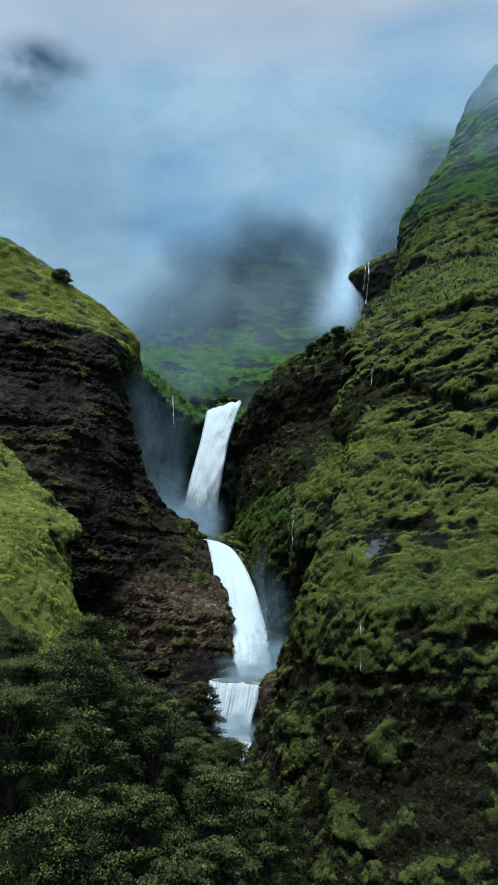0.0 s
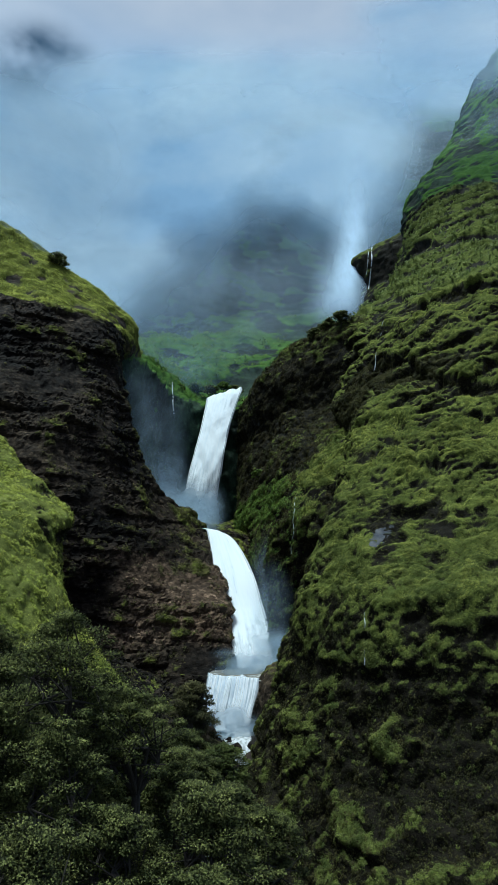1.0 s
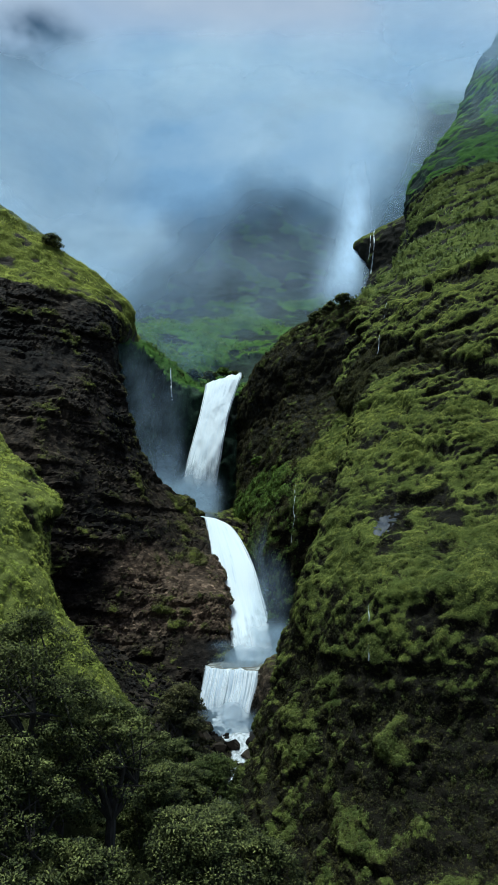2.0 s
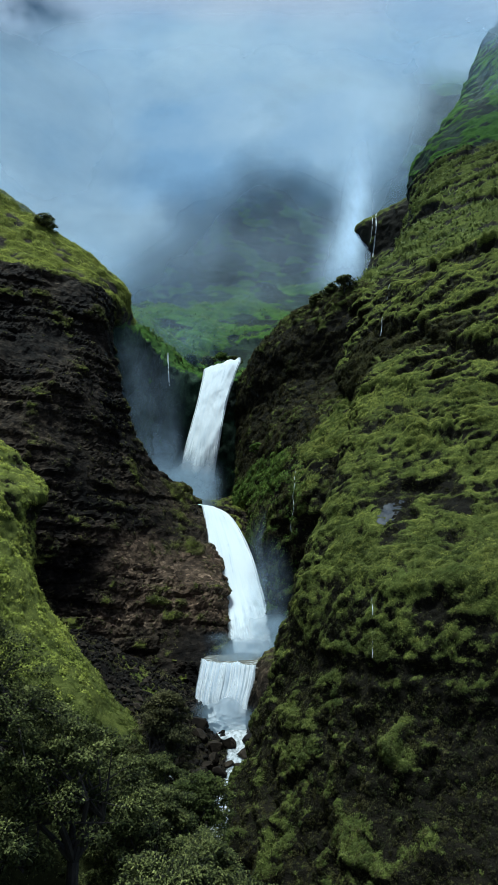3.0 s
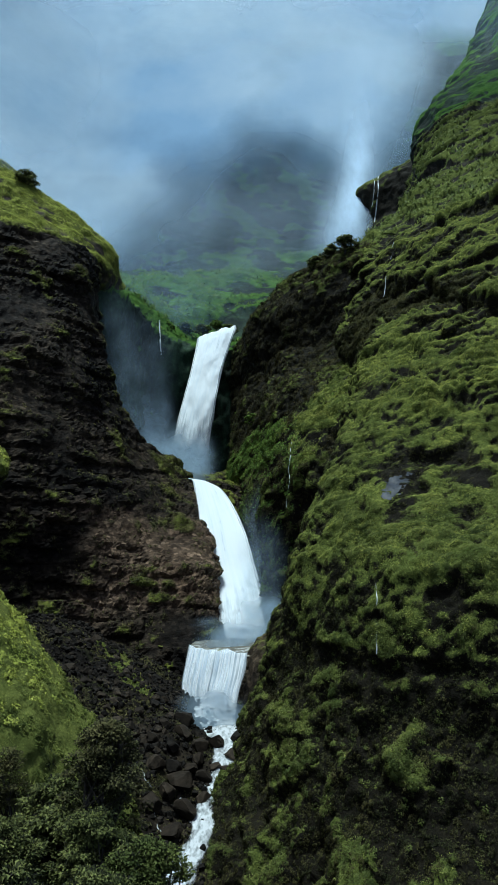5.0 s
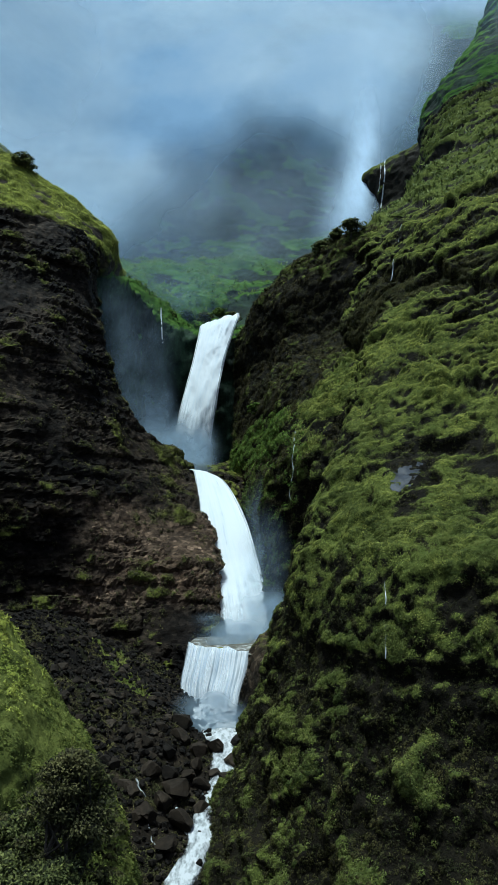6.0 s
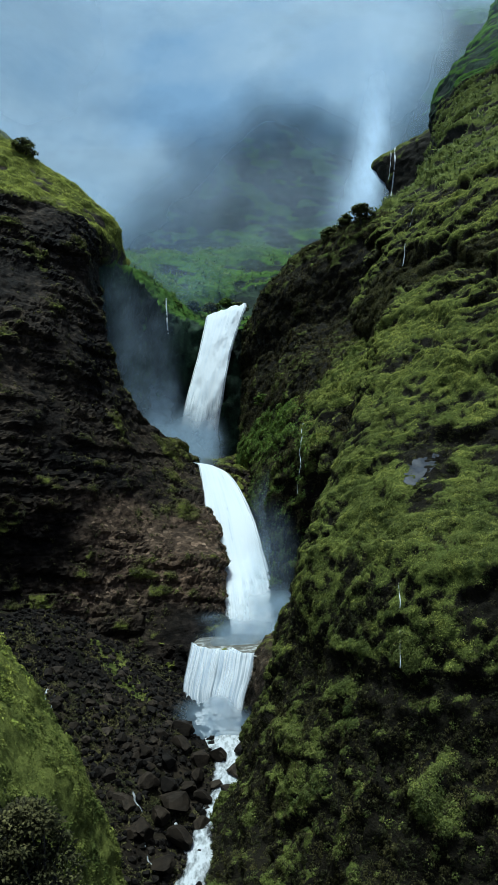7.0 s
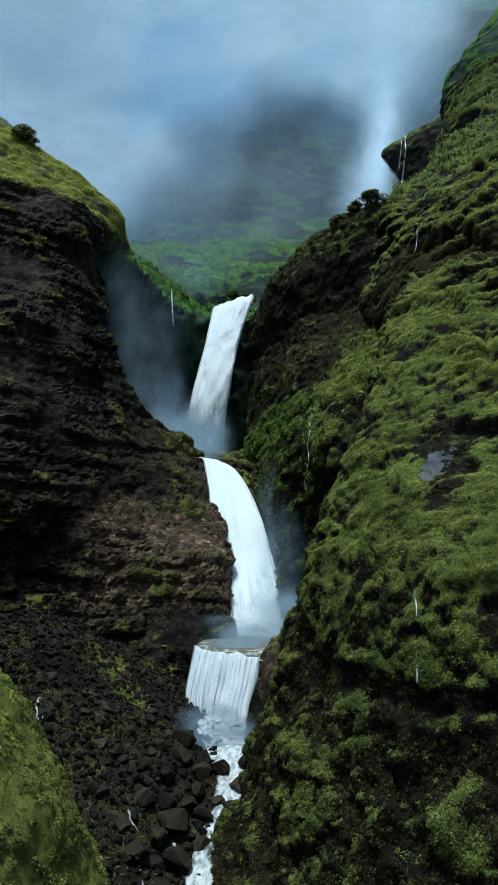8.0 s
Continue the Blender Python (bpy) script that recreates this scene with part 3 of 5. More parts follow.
def put_wall(name, levels, material, step, seed, label, shape, cover, flat=False, pale=None, true_to_plan=0):
    """A wall of the gorge: shape(g) pushes it in and out, cover(g, n) says where it is grown over."""
    g = loft(levels, step, step)
    d = shape(g)
    d = d - d.mean() if not true_to_plan else d - true_to_plan * box_mean(d, 22)
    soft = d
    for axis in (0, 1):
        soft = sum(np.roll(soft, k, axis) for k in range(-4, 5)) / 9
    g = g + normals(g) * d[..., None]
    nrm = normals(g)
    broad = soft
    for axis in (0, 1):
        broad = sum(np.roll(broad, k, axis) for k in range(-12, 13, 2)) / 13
    # swellings turn greener and creases darker: light and shade put into the mask
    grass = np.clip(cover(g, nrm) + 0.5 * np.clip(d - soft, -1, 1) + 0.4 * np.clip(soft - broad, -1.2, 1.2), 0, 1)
    ob = sheet(name, g, material, [("grass", grass)] + ([("pale", pale(g))] if pale else []), shade=not flat)
    return tagged(ob, label, "cliff", kind="structure"), g, nrm, grass


def band(g):
    """Height over the ledges, which climb towards the head of the gorge."""
    return g[..., 2] - 0.43 * (g[..., 1] - 183) + 4 * fractal(g, 30, 2, 77)


BARE = [(24.8, 28.4, 1.8, 3.2), (35, 29, 2.0, 1.6), (17.2, 2.2, 1.2, 2.0), (26, 13, 1.6, 1.2)]

# light and shade painted on the right wall, in green and in relief: swellings brightened (+), hollows darkened (-): x,
# height, half width, half height, amount
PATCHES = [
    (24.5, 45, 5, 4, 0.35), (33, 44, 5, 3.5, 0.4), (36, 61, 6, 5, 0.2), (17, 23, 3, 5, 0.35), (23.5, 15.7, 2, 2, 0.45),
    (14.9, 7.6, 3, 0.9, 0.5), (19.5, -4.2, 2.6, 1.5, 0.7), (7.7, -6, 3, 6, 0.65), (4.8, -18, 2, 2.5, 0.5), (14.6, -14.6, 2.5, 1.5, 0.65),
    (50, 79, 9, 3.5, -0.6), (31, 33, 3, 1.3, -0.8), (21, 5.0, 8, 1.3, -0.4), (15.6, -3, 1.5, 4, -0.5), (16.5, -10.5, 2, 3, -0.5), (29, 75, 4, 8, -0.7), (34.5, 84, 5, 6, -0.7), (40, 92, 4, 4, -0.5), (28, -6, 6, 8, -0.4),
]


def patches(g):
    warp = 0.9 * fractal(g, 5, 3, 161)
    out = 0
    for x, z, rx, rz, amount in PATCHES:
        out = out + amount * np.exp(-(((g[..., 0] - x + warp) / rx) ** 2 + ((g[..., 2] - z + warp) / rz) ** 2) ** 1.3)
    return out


def bare_shaded_bands(g):
    """Overhung strips of the right wall, their shade put into the colour; little but brown creepers grows there."""
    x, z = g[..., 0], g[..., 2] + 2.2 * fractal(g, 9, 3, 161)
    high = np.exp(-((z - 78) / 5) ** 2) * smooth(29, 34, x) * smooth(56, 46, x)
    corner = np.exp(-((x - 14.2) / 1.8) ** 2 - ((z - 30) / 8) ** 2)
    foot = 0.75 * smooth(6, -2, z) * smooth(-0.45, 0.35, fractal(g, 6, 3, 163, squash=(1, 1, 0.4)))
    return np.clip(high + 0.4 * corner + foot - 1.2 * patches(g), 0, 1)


def steps(u):
    """Overhung swellings one above the other: quick out from below, slowly back towards the top."""
    f = u - np.floor(u)
    return smooth(0, 0.2, f) * (1 - 0.9 * smooth(0.28, 1.0, f))


def right_shape(g):
    x, z = g[..., 0], g[..., 2]
    upper = smooth(-2, 10, z)
    tilt = z - 0.55 * (x - 30) * smooth(10, 50, z) + 4.2 * fractal(g, 14, 4, 12)
    d = 1.5 * fractal(g, 24, 3, 3) + 0.6 * ridged(g, 8, 3, 10) + 0.22 * fractal(g, 1.6, 2, 14)
    d = d + (0.4 + 1.7 * smooth(35, 60, z)) * upper * smooth(-0.5, 0.4, fractal(g, 17, 2, 16)) * steps(tilt / (6.5 + 2.5 * smooth(40, 60, z)))
    d = d + (0.25 + 0.45 * smooth(30, 50, z)) * upper * smooth(-0.1, 0.6, fractal(g, 7, 2, 17)) * steps((tilt + 3.2 * fractal(g, 6, 3, 18)) / 2.4)
    d = d + (0.4 * np.abs(fractal(g, 4.2, 2, 20)) + 0.22 * np.abs(fractal(g, 1.4, 2, 21))) * (0.55 + 0.45 * upper)
    pocket = 0.75 * smooth(0.22, 0.5, fractal(g, 5.2, 4, 25, squash=(1, 1, 0.9))) + 0.3 * smooth(0.25, 0.6, fractal(g, 1.5, 2, 26))
    d = d + 0.7 * smooth(40, 25, z) * ridged(g, 4.5, 3, 27, (1, 1, 0.4))
    d = d - (0.9 + 0.3 * smooth(30, 55, z)) * upper * pocket * (1 - 0.7 * np.clip(patches(g) * 2.5, 0, 1))
    way = np.array([0.25, 0.72, 0.65])
    along = (g @ way)[..., None] * way
    d = d + 1.6 * smooth(30, 70, z) * ridged(g - along + 0.16 * along, 15, 2, 22)
    d = d + (1 - upper) * (1.1 * ridged(g, 5, 3, 11, (1, 1, 0.35)) + 0.6 * blocks(g, (2.2, 2.2, 2.6), 19))
    w = band(g)
    for at, deep in ((75, 2.2), (98, 2.2), (58, 1.2), (128, 1.8)):
        hollow = deep * smooth(-0.55, 0.35, fractal(g, 26, 2, int(at)))
        d = d - hollow * smooth(at - 8, at - 2, w) * smooth(at + 1.5, at - 0.5, w) + 0.5 * hollow * smooth(at - 0.5, at + 1, w) * smooth(at + 9, at + 2, w)
    return d - 1.2 * bare_shaded_bands(g) * (0.4 + 0.6 * smooth(0, 8, z)) + 1.3 * np.maximum(patches(g), -0.4)


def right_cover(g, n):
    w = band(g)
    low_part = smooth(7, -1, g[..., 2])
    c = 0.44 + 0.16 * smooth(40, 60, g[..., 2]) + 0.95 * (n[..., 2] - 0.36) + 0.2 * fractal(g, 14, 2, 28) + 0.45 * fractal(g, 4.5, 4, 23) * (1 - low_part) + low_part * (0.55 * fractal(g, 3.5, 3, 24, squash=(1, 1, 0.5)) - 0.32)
    # less green under each ledge: the overhang's shade goes into the mask
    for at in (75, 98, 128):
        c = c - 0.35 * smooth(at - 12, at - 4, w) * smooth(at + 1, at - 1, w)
    c = c - 0.4 * bare_shaded_bands(g) + 0.9 * patches(g)
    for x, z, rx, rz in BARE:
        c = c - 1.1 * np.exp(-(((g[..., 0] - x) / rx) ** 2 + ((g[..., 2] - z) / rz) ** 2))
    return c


low = [row for row in RIGHT if row[0] <= 130]
high = [row for row in RIGHT if 130 <= row[0] <= 250]
summit = [row for row in RIGHT if row[0] >= 250]
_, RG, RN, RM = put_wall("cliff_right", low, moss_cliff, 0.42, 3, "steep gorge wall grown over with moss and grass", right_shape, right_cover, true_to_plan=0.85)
_, PG, PN, PM = put_wall("peak_right", high, moss_cliff, 1.3, 4, "misty grass-grown mountain flank above the gorge", right_shape, lambda g, n: right_cover(g, n) - 0.4 * smooth(232, 250, g[..., 2] + 8 * fractal(g, 20, 3, 7)))
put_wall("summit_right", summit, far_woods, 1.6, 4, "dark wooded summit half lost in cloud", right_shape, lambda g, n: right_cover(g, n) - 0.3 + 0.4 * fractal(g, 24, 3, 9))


def fall_shape(g):
    return 1.8 * fractal(g, 16, 3, 5) + 1.0 * ridged(g, 6, 3, 6) + 0.7 * blocks(g, (3, 3, 2.2), 8) - 2.5 * smooth(100, 94, g[..., 2]) * smooth(70, 90, g[..., 2])


def fall_green(g):
    """The grass ramp that climbs from the mound beside the upper fall."""
    x, z = g[..., 0], g[..., 2] + 2.5 * fractal(g, 9, 3, 30)
    ramp_band = smooth(10, 15, x) * smooth(9, 5, np.abs(z - 48 - 1.45 * (x - 16.5)))
    mound_band = smooth(14, 9, x) * smooth(40, 45, z) * smooth(62, 56, z)
    return np.clip(ramp_band + mound_band, 0, 1)


# the recess at 72 to 108 m loses green, its shade painted by the mask
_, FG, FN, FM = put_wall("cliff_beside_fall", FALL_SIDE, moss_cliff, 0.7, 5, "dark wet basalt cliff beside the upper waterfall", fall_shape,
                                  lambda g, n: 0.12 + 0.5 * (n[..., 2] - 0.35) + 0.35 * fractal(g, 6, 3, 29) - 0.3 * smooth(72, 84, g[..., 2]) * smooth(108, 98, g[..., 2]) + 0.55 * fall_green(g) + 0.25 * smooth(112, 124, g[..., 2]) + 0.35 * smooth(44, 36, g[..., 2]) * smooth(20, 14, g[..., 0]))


def turf_line(g):
    """Where the grass slope begins above the bare rock: tongues of rock reach up into it."""
    return smooth(113, 122, g[..., 2] + 7 * fractal(g, 13, 4, 32))


def left_shape(g):
    lift = g[..., 2] + 0.06 * g[..., 0] + 1.6 * fractal(g, 26, 3, 15)
    bed = np.floor(lift / 3.4)
    part = lift / 3.4 - bed
    jut = lattice(bed.astype(np.int64), np.floor((g[..., 0] + 2 * fractal(g, 8, 2, 34)) / 11).astype(np.int64), 0 * bed.astype(np.int64), 33)
    rock = 0.75 * jut + 0.5 * smooth(0.0, 0.16, part) * smooth(1.0, 0.3, part) + 0.42 * blocks(g, (1.7, 1.7, 2.4), 35) + 0.26 * blocks(g, (0.9, 0.9, 0.7), 38)
    rock = rock * smooth(-0.8, 0.3, fractal(g, 14, 2, 36)) + 2.0 * fractal(g, 15, 4, 37) + 0.3 * fractal(g, 2.0, 2, 40)
    turf = 1.7 * fractal(g, 16, 4, 39) + 1.1 * ridged(g, 9, 3, 41, (1, 1, 0.5)) + 0.35 * fractal(g, 3, 2, 42)
    s = turf_line(g)
    return rock * (1 - s) + turf * s


def pale_bed(g):
    """The bed of paler brown rock low beside the fall."""
    z, x = g[..., 2] + 5 * fractal(g, 12, 3, 44), g[..., 0] + 8 * fractal(g, 14, 3, 46)
    return smooth(4, 10, z) * smooth(35, 24, z) * smooth(-44, -30, x) * (0.55 + 0.45 * smooth(-0.3, 0.4, fractal(g, 5, 3, 48, squash=(1, 1, 1.8))))


_, LG, LN, LM = put_wall("cliff_left", LEFT, bare_cliff, 0.52, 9, "bare layered basalt cliff with a grass slope on top", left_shape,
                                  lambda g, n: -0.2 + 0.3 * (n[..., 2] - 0.25) + 0.45 * fractal(g, 7, 3, 43) + 1.05 * turf_line(g) - 0.35 * turf_line(g) * smooth(0.25, 0.7, fractal(g, 9, 3, 145)) + 0.3 * smooth(-34, -22, g[..., 0] - 0.25 * (g[..., 2] - 40)) * smooth(20, 36, g[..., 2]) + 0.5 * smooth(16, 8, g[..., 2]) * smooth(-34, -20, g[..., 0]) * smooth(0.0, 0.5, fractal(g, 6, 3, 143)), flat=True, pale=pale_bed, true_to_plan=0.6)
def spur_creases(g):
    """Narrow creases that run slanting down the spur; cut into the shape and darkened in colour."""
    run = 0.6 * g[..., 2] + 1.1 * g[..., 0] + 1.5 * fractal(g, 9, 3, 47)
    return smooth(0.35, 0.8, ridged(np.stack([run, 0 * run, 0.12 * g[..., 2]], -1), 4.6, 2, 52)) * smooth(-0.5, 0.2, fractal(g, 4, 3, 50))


# creases also lose grass in the mask, so their shade is put into the colour
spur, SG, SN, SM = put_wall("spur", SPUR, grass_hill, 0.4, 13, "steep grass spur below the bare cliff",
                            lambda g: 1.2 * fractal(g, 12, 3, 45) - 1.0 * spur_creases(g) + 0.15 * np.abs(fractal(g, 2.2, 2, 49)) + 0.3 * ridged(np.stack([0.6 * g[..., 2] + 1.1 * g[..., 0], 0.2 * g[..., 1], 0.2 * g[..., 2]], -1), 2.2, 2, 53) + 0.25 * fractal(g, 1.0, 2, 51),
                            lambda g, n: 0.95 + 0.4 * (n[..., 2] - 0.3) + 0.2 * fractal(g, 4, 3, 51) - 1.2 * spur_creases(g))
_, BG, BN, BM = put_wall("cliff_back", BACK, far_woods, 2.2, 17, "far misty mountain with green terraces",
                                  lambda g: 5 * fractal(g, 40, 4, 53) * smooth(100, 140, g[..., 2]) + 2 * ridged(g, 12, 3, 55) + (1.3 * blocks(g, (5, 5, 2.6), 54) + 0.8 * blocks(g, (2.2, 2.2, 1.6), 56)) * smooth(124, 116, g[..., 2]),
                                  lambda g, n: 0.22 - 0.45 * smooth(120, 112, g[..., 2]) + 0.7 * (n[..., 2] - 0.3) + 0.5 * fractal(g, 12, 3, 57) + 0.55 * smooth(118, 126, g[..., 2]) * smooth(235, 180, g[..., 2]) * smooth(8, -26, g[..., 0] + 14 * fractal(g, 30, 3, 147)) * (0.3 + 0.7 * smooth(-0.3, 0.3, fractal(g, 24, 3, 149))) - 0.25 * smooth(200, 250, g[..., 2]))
_, KG, KN, _ = put_wall("crag", KNOB, moss_cliff, 1.0, 18, "dark wet overhanging crag beside the far waterfall", lambda g: 1.2 * fractal(g, 14, 3, 59) + 0.9 * ridged(g, 6, 3, 60) + 0.5 * blocks(g, (4, 4, 3), 58),
         lambda g, n: 0.05 + 0.8 * (n[..., 2] - 0.15) + 0.5 * fractal(g, 8, 3, 58))
SHOULDER = [
    (-24, [(-2, 186), (2, 174), (6, 166), (14, 160), (20, 166)]),
    (-10, [(0, 187), (2.2, 176), (6, 168), (13, 163), (20, 168)]),
    (-1, [(2.6, 190), (3.2, 181), (6, 173), (12, 168), (20, 172)]),
    (1.6, [(4.2, 192), (4.8, 186), (7, 179), (12, 174), (20, 178)]),
    (3, [(8, 196), (8.5, 192), (10, 187), (14, 182), (22, 182)]),
]
put_wall("rock_shoulder", SHOULDER, bare_cliff, 0.6, 23, "wet brown rock beside the low waterfall", lambda g: 0.5 * fractal(g, 4, 3, 64) + 0.3 * blocks(g, (1.5, 1.5, 1.1), 62), lambda g, n: 0.15 + 0.4 * (n[..., 2] - 0.4))
rock_shape = lambda g: 0.9 * fractal(g, 6, 3, 61) + 0.6 * blocks(g, (2, 2, 1.4), 63) + 0.3 * blocks(g, (0.9, 0.9, 0.7), 70)
put_wall("cliff_chute", CHUTE, bare_cliff, 0.55, 19, "wet black rock face behind the lower waterfall", rock_shape, lambda g, n: 0.1 + 0.28 * smooth(-6, 0, g[..., 0] + 0.12 * (g[..., 2] - 20)) + 0.2 * smooth(262, 275, g[..., 1]), flat=True)
put_wall("pool_ledge", LEDGE, bare_cliff, 0.45, 21, "worn rock ledge that holds the pool", lambda g: 0.5 * fractal(g, 3, 3, 65) + (0.6 * blocks(g, (1.8, 1.8, 1.3), 66) + 0.3 * blocks(g, (0.8, 0.8, 0.6), 72)) * smooth(-0.5, -2, g[..., 2]), lambda g, n: 0.1 + 0.6 * fractal(g, 4, 3, 74), flat=True)


def ground_height(x, y):
    """The valley floor: the stream's bed, a rubble slope beside it, a wooded bank below the spur."""
    flat_y = np.clip(y, -200, 4999).ravel()
    bed = spline([-200, 0, 60, 100, 125, 140, 152, 168, 176, 200, 260, 5000],
                 [-60, -40, -34, -28, -23, -18, -15, -11.5, -10.5, -10, -10, -10], flat_y).reshape(y.shape)
    centre = spline([0, 60, 110, 140, 155, 170, 220], [6, 4, -2, -4, -2, -3, -3], np.clip(flat_y, 0, 220)).reshape(y.shape)
    left = np.maximum(centre - 3 - x, 0)
    rubble = np.minimum(0.5 * left, 16) * smooth(118, 150, y)
    bank = np.clip(-15 - x + 0.25 * (y - 60), -60, 22) - bed
    bank = np.maximum(bank, 0) * smooth(94, 77, y) * smooth(-80, 20, y)
    return bed + rubble + bank


gx = np.concatenate([np.linspace(-3000, -120, 12)[:-1], np.arange(-120, 60, 0.9), np.linspace(60, 3000, 14)])
gy = np.concatenate([np.linspace(-3000, -40, 12)[:-1], np.arange(-40, 225, 0.9), np.linspace(225, 4000, 12)])
GX, GY = np.meshgrid(gx, gy)


def ground_points(x, y):
    """Points on the uneven ground."""
    g = np.stack([x, y, ground_height(x, y)], 2)
    g[..., 2] += (0.8 * fractal(g, 7, 3, 31) + 0.35 * blocks(g, (1.4, 1.4, 9), 67) + 0.3 * fractal(g, 1.6, 2, 68)) * smooth(160, 100, np.abs(x))
    return g


GG = ground_points(GX, GY)
GM = np.clip(0.75 - smooth(100, 130, GY) + 0.7 * smooth(0.25, 0.8, fractal(GG, 9, 3, 69)) * smooth(118, 140, GY), 0, 1)
ground = tagged(sheet("ground", GG, scree, [("grass", GM)]), "dark rubble and earth of the valley floor", "ground", kind="structure")


def on_wall(g, x, z):
    """The place on a wall at a given x and height, and its row and column."""
    k = np.argmin((g[..., 0] - x) ** 2 + (g[..., 2] - z) ** 2 + 0.0008 * (g[..., 1] - 60) ** 2)
    return k // g.shape[1], k % g.shape[1]


# the cloud ceiling: a curved sheet beyond the mountains
turn = np.radians(np.linspace(-75, 75, 40))
rise = np.linspace(-200, 2600, 30)
CX, CZ = np.meshgrid(turn, rise)
cloud_deck = sheet("backdrop", np.stack([1900 * np.sin(CX), 1900 * np.cos(CX), CZ], 2), cloud_sky)
tagged(cloud_deck, "low bluish grey rain clouds behind the mountains", "sky", kind="structure")

# ---- water ----
def ribbon(name, rows, bulge, material, label, seed, across=40, down=200, rough=0.06, top_fade=0, foot_fade=0, ragged=0.0, fray=0.9, parent=None):
    """Falling water: rows of left edge and right edge from the lip down."""
    rows = np.array(rows, float)
    t = np.linspace(0, len(rows) - 1, down)
    e = spline(np.arange(len(rows)), rows, t)
    s = np.linspace(0, 1, across)[None, :, None]
    g = e[:, None, :3] * (1 - s) + e[:, None, 3:] * s
    edge = np.minimum(s[..., 0], 1 - s[..., 0]) * np.ones((down, 1))
    lip = np.exp(-(t / t[-1]) * 9)[:, None]
    g[..., 2] -= ragged * lip * (0.5 + fractal(g * np.array([1, 1, 0]), 2.2, 3, seed + 4))
    g[..., 1] -= bulge * np.sin(np.pi * s[..., 0]) ** 0.7 + rough * fractal(g, 2.6, 3, seed, squash=(1, 1, 0.25))
    thick = fray * smooth(0, 0.08, edge) + 0.14 * fractal(g, 3, 3, seed + 2, squash=(1, 1, 0.2))
    thick = thick - 0.6 * top_fade * smooth(0.6, 0.0, (t / t[-1]))[:, None]
    thick = thick - 1.3 * foot_fade * smooth(0.78, 1.0, (t / t[-1]))[:, None]
    thick = thick - 0.35 * smooth(0.75, 1.0, (t / t[-1]))[:, None] * (1 - smooth(0.1, 0.4, edge))
    return g, thick


def waterfall(rows, bulge, material, label, seed, **more):
    """A fall: a body of water and a thinner spray of strands in front of it."""
    base = new("waterfall")
    base.location = (rows[-1][0], rows[-1][1], rows[-1][2])
    tagged(base, label, "waterfall")
    g, thick = ribbon("water", rows, bulge, material, label, seed, **more)
    for name, out, thin in (("water_body", 0.0, 0.0), ("spray", 0.9, 0.5)):
        shifted = g.copy()
        shifted[..., 1] -= out + out * 0.25 * fractal(g, 2.5, 2, seed + 9, squash=(1, 1, 0.2))
        ob = sheet(name, shifted, material, [("thick", thick - thin)], flow=True)
        ob.parent = base
        ob.matrix_parent_inverse = Matrix.Translation(-Vector(base.location))
    return base


waterfall([(-22, 361, 120.3, -4, 357, 125), (-22, 357.5, 118.5, -4, 354, 121.5), (-22.6, 354.5, 112, -7, 351, 112), (-24.6, 351, 100, -10, 347, 100), (-28.5, 347, 82, -12.8, 343, 82), (-35, 344, 53, -15, 341, 53)],
          2.0, falling_water, "white upper waterfall dropping over a dark cliff into mist", 41, foot_fade=0.6, ragged=0.8, rough=0.42)
waterfall([(-16.4, 255, 42.6, -10.3, 253, 41.5), (-14.2, 250, 41, -5.4, 248, 38.5), (-12.4, 243, 33, -1.2, 241, 32), (-10.8, 236, 25, 1.8, 234, 25), (-8.9, 228, 14, 5, 226, 14), (-7.6, 213, 0.1, 9.5, 209, 0.1)],
          1.6, falling_water, "white lower waterfall sliding down a rock face into a pool", 43, foot_fade=0.35)
waterfall([(-10.6, 197, 0.05, 2.9, 183, 0.05), (-10.6, 195, -0.4, 2.8, 181, -0.5), (-11, 192.5, -3.5, 2.2, 178.5, -4), (-11.4, 190, -7, 1.2, 177, -7.5), (-11, 187, -10.7, 1, 175, -11)],
          1.6, strand_water, "broad low waterfall spilling from the pool", 47, fray=0.8, rough=0.35, ragged=0.8)

px, py = np.meshgrid(np.linspace(0, 1, 30), np.linspace(0, 1, 30))
pool = np.stack([-10.5 + 13.4 * px + 3 * py + 7 * px * py, 197.5 - 14 * px + 19 * py + 9 * px * py, -0.05 - 0.9 * (1 - py) ** 5 + 0.05 * fractal(np.stack([px * 14, py * 20, 0 * px], 2), 2, 3, 71)], 2)
tagged(sheet("pool", pool, pool_water), "small brown foaming pool between two waterfalls", "pool", kind="structure")

g, thick = ribbon("water", [(70, 562, 470, 122, 562, 470), (61, 512, 351, 106, 512, 351), (52, 482, 276, 94, 482, 276), (29, 447, 193, 80, 447, 193)], 0.5, veil_water, "", 49, fray=1.0, rough=0.1)
across = np.linspace(-1, 1, g.shape[1])[None, :]
far_base = new("far_waterfall")
far_base.location = (54, 452, 193)
far_fall = sheet("water_body", g, veil_water, [("thick", np.clip(0.82 * np.exp(-np.abs(across / 0.6) ** 2.2) * smooth(0.0, 0.8, np.linspace(0, 1, g.shape[0]))[:, None] * smooth(0, 0.1, 1 - np.linspace(0, 1, g.shape[0]))[:, None], 0, 1))], least=0.004)
tagged(far_base, "tall pale waterfall veiled in cloud", "waterfall")
ps, pt = np.meshgrid(np.linspace(-1, 1, 24), np.linspace(-1, 1, 24))
foot = np.stack([57 + 24 * ps, 443 + 2 * ps ** 2, 206 + 20 * pt], 2)
